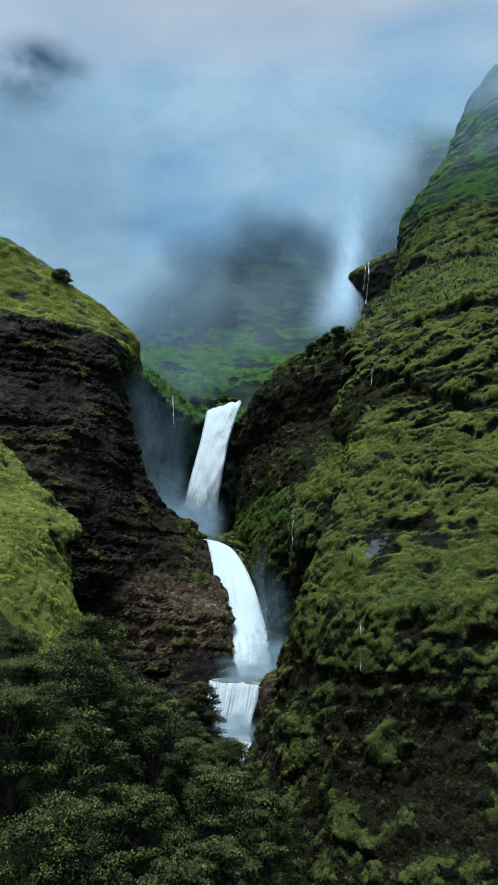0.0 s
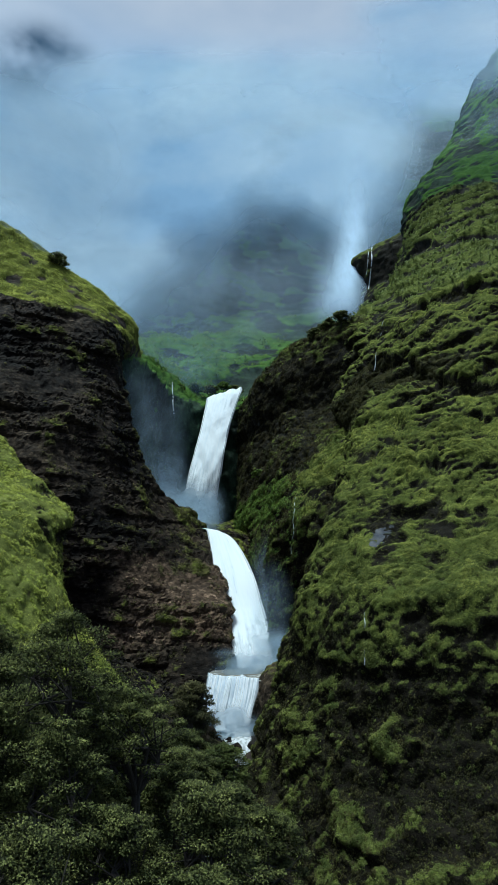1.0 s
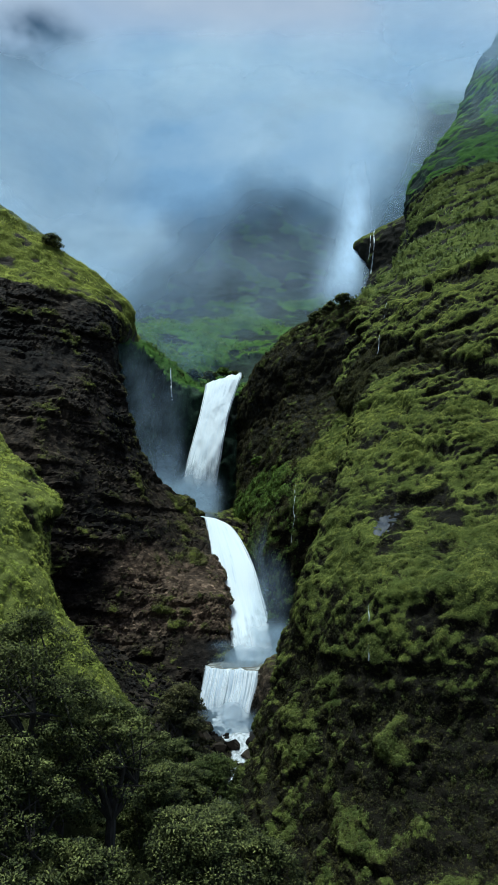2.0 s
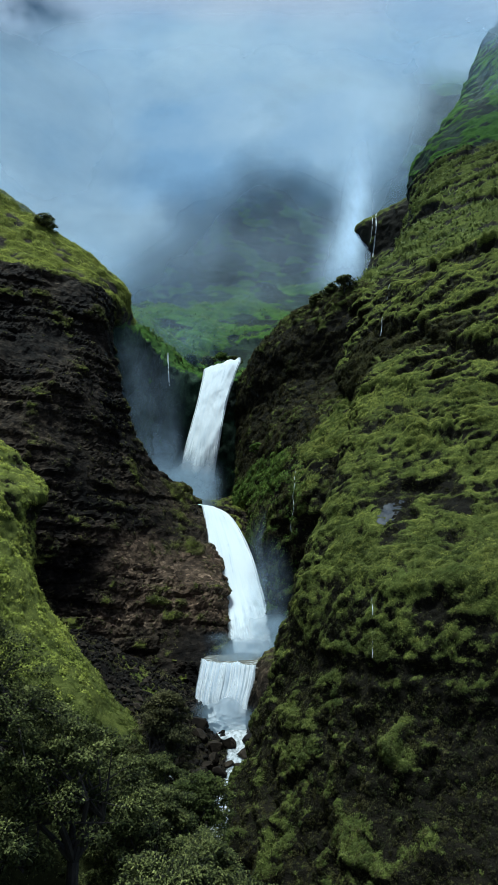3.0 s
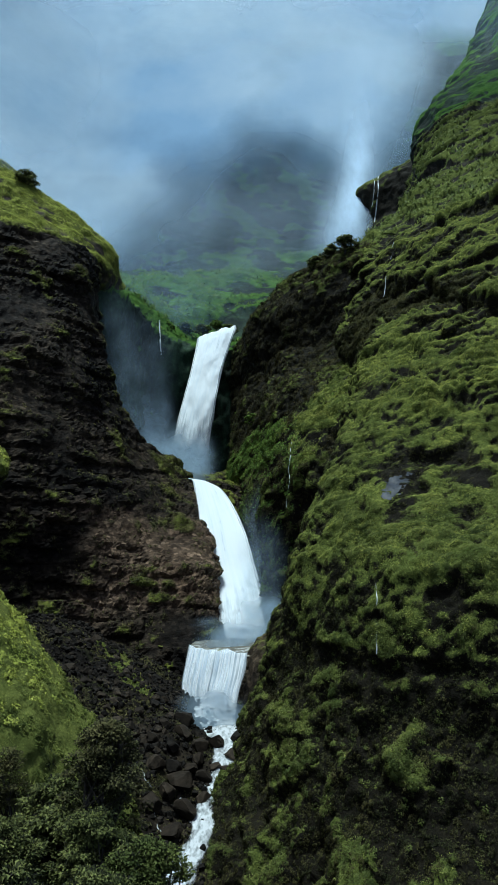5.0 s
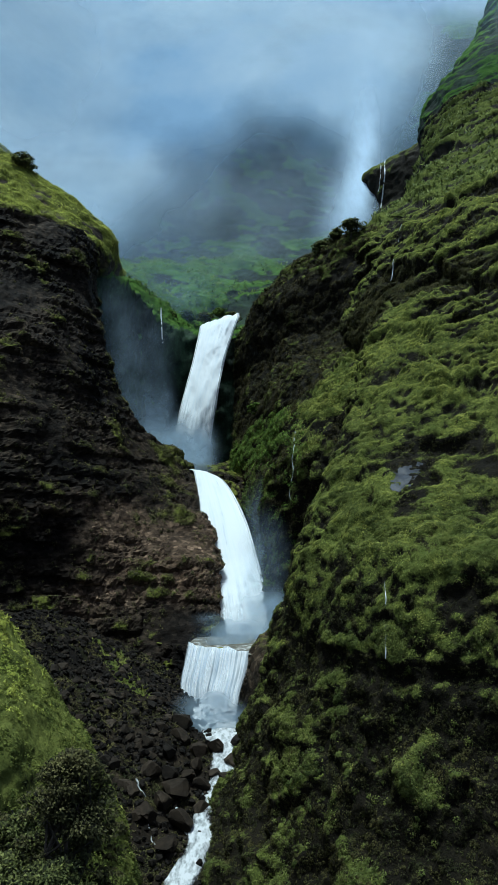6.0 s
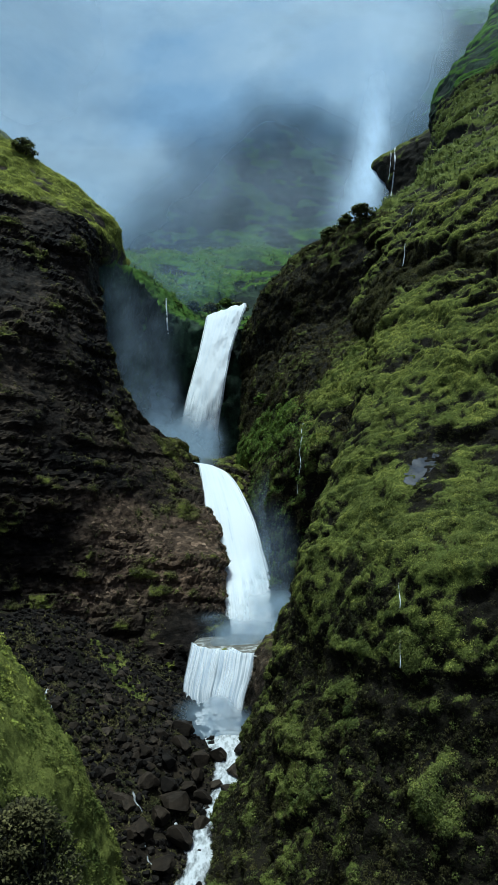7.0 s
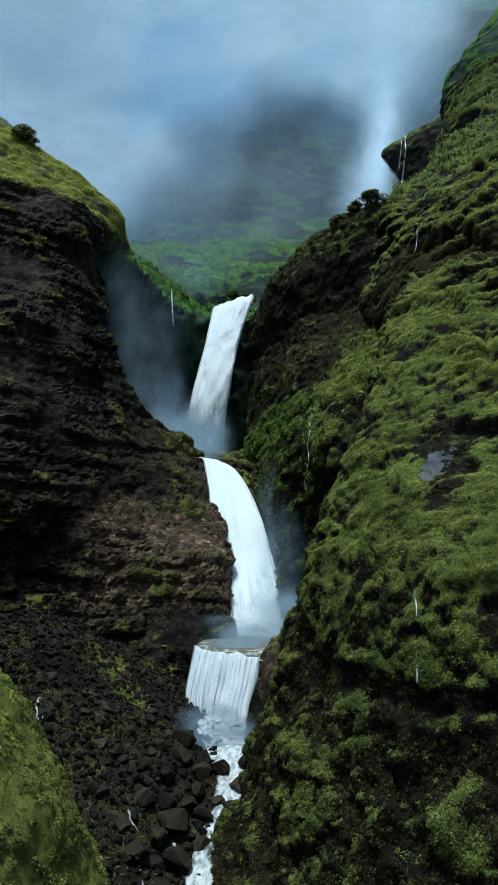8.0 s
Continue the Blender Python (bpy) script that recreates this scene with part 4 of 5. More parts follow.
foot_spray = sheet("spray", foot, veil_water, [("thick", 0.45 * smooth(1.0, 0.1, np.sqrt(ps ** 2 + pt ** 2)))], least=0.004)
for ob in (far_fall, foot_spray):
    ob.parent = far_base
    ob.matrix_parent_inverse = Matrix.Translation(-Vector(far_base.location))

# the stream among the boulders
bedline = np.array([(-4.5, 181), (-3, 172), (-1.2, 163), (-0.6, 156), (-1.5, 150), (-2.9, 144), (-3.3, 138), (-5.4, 131), (-8, 124)], float)
wide = np.array([5.0, 3.4, 2.5, 2.3, 2.1, 1.7, 1.7, 2.2, 3.0])
tt = np.linspace(0, 8, 140)
mid = spline(np.arange(9), bedline, tt)
half = spline(np.arange(9), wide[:, None], tt)[:, 0]
ss = np.linspace(-1, 1, 26)
SX = mid[:, 0][:, None] + half[:, None] * ss[None]
SY = mid[:, 1][:, None] + 0 * SX
SZ = ground_height(SX, SY) * 0 + ground_height(mid[:, 0], mid[:, 1])[:, None] + 0.85 - 0.35 * ss[None] ** 2
STREAM = np.stack([SX, SY, SZ], 2)
STREAM[..., 2] += 0.16 * fractal(STREAM, 1.8, 3, 73)
thick = 0.62 - 0.7 * np.abs(ss[None]) ** 3 + 0.5 * fractal(STREAM, 3.2, 3, 75) + 1.1 * smooth(160, 172, SY)
tagged(sheet("stream", STREAM, stream_water, [("thick", thick)]), "white stream tumbling between dark boulders", "stream", kind="structure")

rng = np.random.default_rng(7)


# ---- boulders and rubble ----
def rock_points(seed, detail=3):
    bm = bmesh.new()
    bmesh.ops.create_icosphere(bm, subdivisions=detail, radius=1.0)
    co = np.array([v.co[:] for v in bm.verts])
    lump = 1 + 0.28 * fractal(co, 1.6, 2, seed) + 0.2 * fractal(co, 0.55, 3, seed + 1)
    r = np.random.default_rng(seed)
    co = co * lump[:, None]
    for k in range(9):
        n = unit(r.normal(size=3))
        over = np.maximum(co @ n - (0.48 + 0.3 * r.random()), 0)
        co = co - over[:, None] * n
    for v, c in zip(bm.verts, co):
        v.co = c
    return bm


rock_meshes = []
for k in range(6):
    bm = rock_points(100 + k)
    me = bpy.data.meshes.new("boulder")
    bm.to_mesh(me)
    bm.free()
    me.materials.append(boulder_rock)
    rock_meshes.append(me)


def boulder(x, y, size, k, sink=0.25, label="dark wet boulder in the white stream", group="boulders in the stream"):
    ob = new("boulder", rock_meshes[k % 6])
    z = float((ground_points if sink > 0.2 else lambda a, b: ground_height(a, b)[..., None])(np.array([[x]]), np.array([[y]]))[0, 0, -1])
    ob.matrix_world = pose(x, y, z + size * (0.55 - sink), 20 * math.sin(k), 25 * math.cos(2 * k), 57 * k) @ Matrix.Diagonal((size * 1.15, size, size * 0.8, 1))
    return tagged(ob, label, "boulder", group)


for k, (x, y, size) in enumerate([(-2.2, 160.9, 1.3), (1.0, 162.4, 1.2), (0.3, 156.7, 1.15), (-2.1, 153.9, 0.8), (0.4, 150.6, 1.5), (-3.6, 150.5, 1.0), (-5.1, 170.7, 1.2), (-5.4, 160.6, 1.6),
                                  (-5.2, 156.4, 1.3), (-5.7, 152.9, 1.4), (-7.3, 147.9, 2.2), (-5.4, 142.2, 1.9), (-8.6, 145.3, 1.7), (-8.8, 166.9, 2.0), (-3.6, 145.5, 1.4), (2.6, 167, 1.2), (-1.2, 147.5, 0.7),
                                  (-7.6, 161.5, 1.8), (-9.2, 156, 1.5), (-8.6, 151.5, 1.4), (-11.2, 149.5, 1.6), (-10.2, 141.5, 1.8), (-7.4, 138, 1.7), (-12.5, 144.5, 1.4), (-11, 162, 1.4), (-12.4, 156, 1.2)]):
    boulder(x, y, size * (1.3 if k < 6 else 0.95), k, -0.25 if k < 6 else 0.0)
for k in range(220):
    x, y = -10 - 26 * rng.random(), 128 + 62 * rng.random()
    boulder(x, y, 0.4 + 0.9 * rng.random() ** 2, k, 0.3, "angular dark boulder on the rubble slope", "boulders on the slope")

small = np.array([v.co[:] for v in rock_meshes[0].vertices])
bm = rock_points(140, 1)
small = np.array([v.co[:] for v in bm.verts])
faces = np.array([[v.index for v in f.verts] for f in bm.faces])
bm.free()
count = 6500
rx, ry = -2 - 40 * rng.random(count), 122 + 78 * rng.random(count)
rz = ground_points(rx[:, None], ry[:, None])[:, 0, 2]
size = 0.18 + 0.62 * rng.random(count) ** 2.2
spin = unit(rng.normal(size=(count, 4)))
w, a, b, c = spin.T
R = np.stack([1 - 2 * (b * b + c * c), 2 * (a * b - c * w), 2 * (a * c + b * w), 2 * (a * b + c * w), 1 - 2 * (a * a + c * c), 2 * (b * c - a * w),
              2 * (a * c - b * w), 2 * (b * c + a * w), 1 - 2 * (a * a + b * b)], 1).reshape(-1, 3, 3)
V = np.einsum("nij,vj->nvi", R, small) * size[:, None, None] + np.stack([rx, ry, rz + 0.25 * size], 1)[:, None, :]
Q = faces[None] + (np.arange(count) * len(small))[:, None, None]
rubble = new("rubble", quick_mesh("rubble", V.reshape(-1, 3), Q.reshape(-1, 3), boulder_rock))
tagged(rubble, "loose dark rubble below the bare cliff", "rubble", kind="stuff")

# ---- growth on the walls ----
near = smooth(135, 110, RG[..., 2])
open_rock = np.ones(near.shape)
for x, z, rx, rz in BARE:
    open_rock = open_rock * (1 - np.exp(-(((RG[..., 0] - x) / rx) ** 2 + ((RG[..., 2] - z) / rz) ** 2)))
light_patch = smooth(0.42, 0.8, RM + 0.22 * fractal(RG, 2.6, 3, 131))
# fewer bright leaves on the gully side, its shade put into the growth
light_patch = light_patch * (1 - 0.6 * smooth(152, 178, RG[..., 1]) * smooth(62, 42, RG[..., 2]))
bands = bare_shaded_bands(RG)
reach = near * open_rock * (0.3 + 0.7 * smooth(-10, 6, RG[..., 2]))
lower, middle = smooth(40, 22, RG[..., 2]), smooth(70, 50, RG[..., 2])
leafy = smooth(-0.15, 0.35, fractal(RG, 7, 3, 133) + 0.5 * lower - 0.25)
tagged(cushions("wall_creepers", RG, RN, light_patch * leafy + 0.01, 11000, 36, (0.2, 0.6), (0.09, 0.2), creeper_leaves, rng, reach * middle, 0.65), "leafy green creepers cushioning the wet wall", "creepers", kind="stuff")
# bright cushions on convex places only: sunlit tops painted by leaf colour
lumps = light_patch * np.clip(RM - 0.4, 0, 1) * (1 - bands)
tagged(cushions("wall_moss_cushions", RG, RN, lumps, 8000, 36, (0.25, 0.7), (0.09, 0.18), sunny_blades, rng, reach * middle * smooth(-14, 4, RG[..., 2]), 0.7), "moss cushions in a sunlit tint on the swellings of the wall", "moss", kind="stuff")
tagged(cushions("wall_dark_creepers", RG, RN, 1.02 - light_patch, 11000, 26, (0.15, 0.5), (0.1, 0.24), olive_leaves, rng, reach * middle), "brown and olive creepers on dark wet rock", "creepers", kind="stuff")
tagged(cushions("wall_shrub_growth", RG, RN, light_patch + 0.03, 2200, 40, (0.25, 0.7), (0.12, 0.26), creeper_leaves, rng, near * open_rock * smooth(12, -2, RG[..., 2]) * (RG[..., 1] > 96) * (RG[..., 0] < 40)), "leafy dark shrubs rooted in the wall", "shrubs", kind="stuff")
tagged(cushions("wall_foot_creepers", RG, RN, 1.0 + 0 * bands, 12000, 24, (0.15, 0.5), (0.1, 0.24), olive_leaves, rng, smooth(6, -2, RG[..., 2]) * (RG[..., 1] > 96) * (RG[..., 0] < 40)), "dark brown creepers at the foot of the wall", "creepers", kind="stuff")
tagged(tufts("wall_grass", RG, RN, light_patch, 80000, 4, (0.12, 0.3), sunny_blades, rng, box=near * smooth(56, 46, RG[..., 2]) * smooth(-16, 4, RG[..., 2])), "thick moss and grass tufts clinging to the wall", "grass", kind="stuff")
tagged(tufts("upper_wall_grass", RG, RN, np.clip(RM - 0.45, 0, 1), 70000, 4, (0.2, 0.5), ledge_blades, rng, box=near * (1 - bands) * smooth(40, 52, RG[..., 2])), "long grass on the ledges high on the wall", "grass", kind="stuff")
tagged(tufts("wall_undergrowth", RG, RN, np.clip(1.0 - RM, 0.05, 1), 34000, 4, (0.16, 0.4), dull_blades, rng, box=near * open_rock), "dull ferns on bare wet rock", "undergrowth", kind="stuff")
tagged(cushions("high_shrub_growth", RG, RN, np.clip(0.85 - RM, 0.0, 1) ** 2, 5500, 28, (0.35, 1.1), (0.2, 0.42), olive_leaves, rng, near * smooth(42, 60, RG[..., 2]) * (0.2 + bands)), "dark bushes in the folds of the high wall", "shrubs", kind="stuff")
tagged(tufts("peak_grass", PG, PN, np.clip(PM - 0.2, 0, 1), 6000, 5, (1.0, 2.4), moss_blades, rng), "grass on the misty mountain flank", "grass", kind="stuff")
mound = fall_green(FG)
fresh = mound * smooth(16, 9, FG[..., 0]) + 0.35 * smooth(42, 34, FG[..., 2]) * smooth(4, 10, FG[..., 2]) * smooth(17, 12, FG[..., 0])
tagged(tufts("fall_side_growth", FG, FN, np.clip(FM - 0.1, 0.02, 1), 7000, 5, (0.5, 1.2), bright_leaves, rng, box=0.01 + fresh), "bushes and ferns on the ledge beside the waterfall", "undergrowth", kind="stuff")
tagged(tufts("ramp_grass", FG, FN, np.clip(FM - 0.2, 0.02, 1), 16000, 4, (0.3, 0.75), sunny_blades, rng, box=0.005 + mound * smooth(8, 15, FG[..., 0])), "long grass on the ramp beside the waterfall", "grass", kind="stuff")
tagged(tufts("gully_growth", FG, FN, np.clip(FM - 0.05, 0.05, 1), 7000, 5, (0.4, 1.0), shaded_gully_leaves, rng, box=1.05 - mound), "ferns in the wet gully, coloured dark for its shade", "undergrowth", kind="stuff")
tagged(cushions("mound_bushes", FG, FN, np.clip(FN[..., 2] + 0.3, 0.05, 1), 1100, 36, (0.6, 1.5), (0.25, 0.5), bright_leaves, rng, 0.001 + fresh), "fresh green bushes in the spray beside the fall", "bushes", kind="stuff")
tagged(cushions("fall_side_bushes", FG, FN, np.clip(FN[..., 2] + 0.9, 0.2, 1), 8000, 32, (0.5, 1.7), (0.26, 0.55), shaded_gully_leaves, rng, smooth(10, 25, FG[..., 2]) * (1.02 - mound)), "brown and olive bushes, coloured dark for the shady cliff", "bushes", kind="stuff")
tagged(cushions("left_cliff_bushes", LG, LN, np.clip(LM + 0.1, 0.005, 1) ** 2, 1500, 26, (0.4, 1.0), (0.2, 0.42), fern_leaves, rng, smooth(119, 113, LG[..., 2]) * smooth(-4, 6, LG[..., 2])), "olive ferns and bushes on the bare cliff", "bushes", kind="stuff")
tagged(cushions("left_cliff_ferns", LG, LN, np.clip(LM + 0.05, 0.004, 1), 3000, 12, (0.2, 0.6), (0.18, 0.4), fern_leaves, rng, smooth(119, 113, LG[..., 2]) * smooth(-60, -44, LG[..., 0])), "small brown ferns speckling the bare cliff", "ferns", kind="stuff")
tagged(tufts("left_grass", LG, LN, np.clip(LM - 0.4, 0, 1), 60000, 4, (0.45, 1.0), slope_blades, rng, slim=0.8, box=smooth(112, 118, LG[..., 2])), "bright grass on the slope above the bare cliff", "grass", kind="stuff")
tagged(tufts("left_moss", LG, LN, np.clip(LM, 0, 1), 12000, 4, (0.25, 0.6), fern_leaves, rng, box=smooth(118, 112, LG[..., 2])), "sparse moss and ferns on the bare cliff", "moss", kind="stuff")
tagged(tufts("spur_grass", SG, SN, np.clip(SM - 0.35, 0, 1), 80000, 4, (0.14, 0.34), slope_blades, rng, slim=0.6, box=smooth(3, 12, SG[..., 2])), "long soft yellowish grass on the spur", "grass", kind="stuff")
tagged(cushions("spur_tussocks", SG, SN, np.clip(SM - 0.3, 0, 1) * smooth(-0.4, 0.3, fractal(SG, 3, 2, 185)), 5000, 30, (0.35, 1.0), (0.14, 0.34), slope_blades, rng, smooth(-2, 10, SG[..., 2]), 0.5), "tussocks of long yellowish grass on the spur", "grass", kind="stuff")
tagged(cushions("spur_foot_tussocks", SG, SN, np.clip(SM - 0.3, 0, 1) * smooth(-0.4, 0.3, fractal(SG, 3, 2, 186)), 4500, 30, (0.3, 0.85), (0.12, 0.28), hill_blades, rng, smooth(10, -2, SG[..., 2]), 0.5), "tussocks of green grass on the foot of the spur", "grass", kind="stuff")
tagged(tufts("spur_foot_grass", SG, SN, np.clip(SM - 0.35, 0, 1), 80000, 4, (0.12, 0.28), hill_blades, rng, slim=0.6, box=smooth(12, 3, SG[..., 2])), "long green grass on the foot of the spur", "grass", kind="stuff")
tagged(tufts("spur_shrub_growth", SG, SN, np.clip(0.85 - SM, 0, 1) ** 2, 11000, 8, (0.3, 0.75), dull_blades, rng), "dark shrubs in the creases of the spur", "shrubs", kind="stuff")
tagged(tufts("bank_undergrowth", GG, normals(GG) * np.sign(normals(GG)[..., 2:3]), np.ones(GX.shape), 32000, 4, (0.12, 0.3), tree_leaves, rng,
             box=(np.abs(GX + 14) < 28) * (GY > 25) * (GY < 104) * (1 - smooth(84, 92, GY) * smooth(-8, -13, GX))), "dark leafy undergrowth covering the wooded bank", "undergrowth", kind="stuff")
tagged(tufts("bank_grass", GG, normals(GG) * np.sign(normals(GG)[..., 2:3]), np.ones(GX.shape), 44000, 3, (0.24, 0.52), hill_blades, rng,
             slim=0.7, box=(GX > -44) * (GX < -9) * (GY > 82) * (GY < 112) * 1.0), "long soft grass on the bank below the spur", "grass", kind="stuff")
tagged(tufts("scree_growth", GG, normals(GG) * np.sign(normals(GG)[..., 2:3]), 0.03 + smooth(-0.05, 0.45, fractal(GG, 7, 4, 181)), 40000, 5, (0.18, 0.5), fern_leaves, rng,
             box=(GX > -45) * (GX < 0) * (GY > 118) * (GY < 200) * 1.0), "moss and weeds between the rubble", "undergrowth", kind="stuff")
tagged(tufts("stream_bank_growth", GG, normals(GG) * np.sign(normals(GG)[..., 2:3]), np.clip(0.5 + fractal(GG, 5, 3, 187), 0.05, 1), 14000, 5, (0.2, 0.6), olive_leaves, rng,
             box=(GX > -5 + 0.12 * (GY - 120)) * (GX < 16) * (GY > 84) * (GY < 139) * 1.0), "low dark growth on the bank beside the stream", "undergrowth", kind="stuff")
strip = np.exp(-(((GX + 20.6 + 0.6 * (GY - 178)) / 2.3) ** 2)) * (GY > 168) * (GY < 190)
tagged(tufts("mossy_strip", GG, normals(GG) * np.sign(normals(GG)[..., 2:3]), strip * smooth(-0.5, 0.2, fractal(GG, 2.5, 2, 183)), 9000, 5, (0.2, 0.48), sunny_blades, rng), "green mossy strip across the rubble", "moss", kind="stuff")
tagged(tufts("terrace_growth", BG, BN, np.clip(BM - 0.2, 0, 1), 6000, 5, (1.2, 3.0), bright_leaves, rng, box=smooth(118, 124, BG[..., 2]) * smooth(260, 200, BG[..., 2])), "green growth on the far terraces", "undergrowth", kind="stuff")


# ---- trees ----
def tree(top, height, radius, seed, leaf, foliage, label, group="trees on the bank", clumps=85, per=190):
    """A broad-leaved tree: tapered trunk and limbs, and a crown of leaf clumps with gaps."""
    r = np.random.default_rng(seed)
    base = Vector((top[0], top[1], top[2] - height))
    root = new("tree")
    root.location = base
    tagged(root, label, "tree", group)
    # clump centres: mostly on the outside of an uneven dome
    th, u = r.random(clumps) * 2 * np.pi, r.random(clumps) ** 0.75
    lift = np.sqrt(1 - u ** 2 * 0.9)
    uneven = 0.8 + 0.35 * np.sin(2 * th + seed) * r.random(clumps) + 0.2 * r.random(clumps)
    depth = 1 - 0.45 * r.random(clumps) ** 2
    deep = height * 0.78
    cc = np.stack([radius * u * uneven * depth * np.cos(th), radius * u * uneven * depth * np.sin(th), height - deep + (deep - 0.4) * lift * depth], 1)
    bm = bmesh.new()

    def limb(a, b, ra, rb, sides=7):
        a, b = Vector(a), Vector(b)
        q = (b - a).to_track_quat("Z", "Y")
        rings = []
        for p, rad in ((a, ra), (a.lerp(b, 0.5) + Vector((0.1 * ra, 0.2 * ra, 0)), (ra + rb) / 2), (b, rb)):
            rings.append([bm.verts.new(p + q @ Vector((rad * math.cos(k * 2 * math.pi / sides), rad * math.sin(k * 2 * math.pi / sides), 0))) for k in range(sides)])
        for lo, hi in zip(rings, rings[1:]):
            for k in range(sides):
                bm.faces.new((lo[k], lo[(k + 1) % sides], hi[(k + 1) % sides], hi[k]))

    fork = (0.2, 0.1, height * 0.38)
    limb((0, 0, -1.0), fork, 0.035 * height, 0.025 * height, 9)
    for k in range(7):
        a = k * 0.9 + seed
        elbow = (radius * 0.4 * math.cos(a), radius * 0.4 * math.sin(a), height * (0.55 + 0.05 * (k % 3)))
        limb(fork, elbow, 0.018 * height, 0.010 * height)
        for c in cc[k::7][:7]:
            limb(elbow, c, 0.007 * height, 0.002 * height, 5)
    me = bpy.data.meshes.new("trunk")
    bm.to_mesh(me)
    bm.free()
    me.materials.append(bark)
    new("trunk", me).parent = root
    # leaves: flattened clumps, each leaf pointing outwards and drooping
    n = clumps * per
    out = unit(cc - np.array([0, 0, height * 0.45]))
    big = np.repeat(0.55 + 0.75 * r.random(clumps), per) * radius * 0.215
    d = unit(r.normal(size=(n, 3)))
    pos = np.repeat(cc, per, 0) + d * np.array([1, 1, 0.45]) * big[:, None] * (r.random(n) ** 0.4)[:, None]
    way = unit(d * np.array([1, 1, 0.3]) + 0.5 * np.repeat(out, per, 0) + 0.3 * r.normal(size=(n, 3)))
    up = unit(np.array([0, 0, 1.0]) + 0.35 * r.normal(size=(n, 3)))
    v, q = leaves(pos, way, up, leaf * (0.7 + 0.6 * r.random(n)), leaf * (0.22 + 0.12 * r.random(n)), 0.3 + 0.4 * r.random(n))
    soft = unit(np.repeat(1.2 * d + 0.3 * np.repeat(out, per, 0) + np.array([0, 0, 0.3]) + 0.3 * r.normal(size=(n, 3)), 4, 0))
    new("crown", quick_mesh("crown", v, q, foliage, soft=soft)).parent = root
    return root


dark_label = "dense dark green broad-leaved tree on the wooded bank"
for k, (x, y, z, h, rad) in enumerate([
        (-12.5, 59.5, 14.6, 13, 5.2), (-18.5, 64, 11.5, 11, 5.0), (-7.6, 61, 9.6, 12, 4.2), (-12.5, 69, 9.8, 10, 4.0), (-11.5, 55, 7.4, 11, 4.4), (-17, 56, 9.5, 11, 4.6),
        (-2.2, 55.5, 4.6, 11, 4.4), (-11, 47, 4.2, 10, 4.6), (1.2, 61, 1.6, 10, 3.6), (-5.2, 66, 4.6, 10, 3.8), (-4.6, 48, 0.5, 8, 3.6), (-9.8, 76, 4.0, 10, 3.8), (-14, 76, 8.6, 11, 4.0),
        (-1.2, 68.5, 1.4, 9, 3.2), (-7.5, 53, 3.6, 10, 3.6), (-2.2, 51.5, 0.8, 5, 2.8), (-3.6, 71, 3.4, 8, 3.2), (-4.8, 76.5, 4.4, 8, 3.2), (-0.6, 65, 2.2, 7, 2.6),
        (-23, 75, 13.5, 12, 5.0), (-27, 85, 13.0, 12, 4.8), (-21.5, 82, 11.0, 12, 4.4)]):
    tree((x, y, z), h, rad, 200 + k, 0.2, tree_leaves, dark_label)
for k, (x, y, z, h, rad) in enumerate([(-15.5, 95, 3.2, 17, 3.4), (-19.5, 91, 6.4, 19, 3.6)]):
    tree((x, y, z), h, rad, 222 + k, 0.2, fern_leaves, "brownish green bushy tree below the grass spur", clumps=95, per=130)
tree((-5, 80, 8.2), 10.5, 3.5, 231, 0.22, fern_leaves, "olive brown tree with a loose crown on the bank", clumps=100, per=130)
tree((-7.6, 79, 3.6), 6, 2.8, 237, 0.27, tree_leaves, dark_label, clumps=100, per=70)
tree((-1.8, 75, 3.4), 7, 2.6, 233, 0.2, creeper_leaves, "green bushy tree above the stream", clumps=110, per=130)
tree((-8.4, 83, 4.2), 8, 3.0, 235, 0.25, tree_leaves, dark_label)

# trees on the far ridges
for k, (x, y, z, rad) in enumerate([(37, 284, 134.5, 4.2), (28, 300, 133.5, 3.2), (22, 306, 129.5, 2.6), (17, 309, 124.5, 2.2), (33, 292, 134.5, 3.2)]):
    tree((x, y, z), 6.5, rad, 240 + k, 0.7, tree_leaves, "small dark tree on the ridge beside the gorge", "trees on the ridge", clumps=50, per=40)
tree((-81, 287, 161.5), 9, 6.2, 250, 0.7, tree_leaves, "round dark tree on the grass slope", clumps=60, per=45)
tree((3.6, 284, 69), 6, 3.0, 251, 0.6, bright_leaves, "small bright tree at the foot of the cliff", clumps=40, per=40)

for k, u in enumerate((0.30, 0.36, 0.41, 0.46, 0.52, 0.57, 0.62, 0.68)):
    x, y, z = FG[-2 - 2 * (k % 3), int(u * FG.shape[1])]
    tree((x, y, z + 3.2 + (k % 3)), 4.2 + (k % 3), 2.2 + 0.5 * (k % 2), 260 + k, 0.6, tree_leaves, "low dark bush on the crest of the cliff", "bushes on the crest", clumps=36, per=36)
for k, (x, y, z) in enumerate([(-14, 373, 133), (-21, 379, 133), (-30, 382, 135), (-8, 376, 132), (-38, 370, 131)]):
    tree((x, y, z), 7, 4.5, 280 + k, 0.8, bright_leaves if k % 2 == 0 else tree_leaves, "misty green bush above the upper waterfall", "bushes above the fall", clumps=45, per=36)


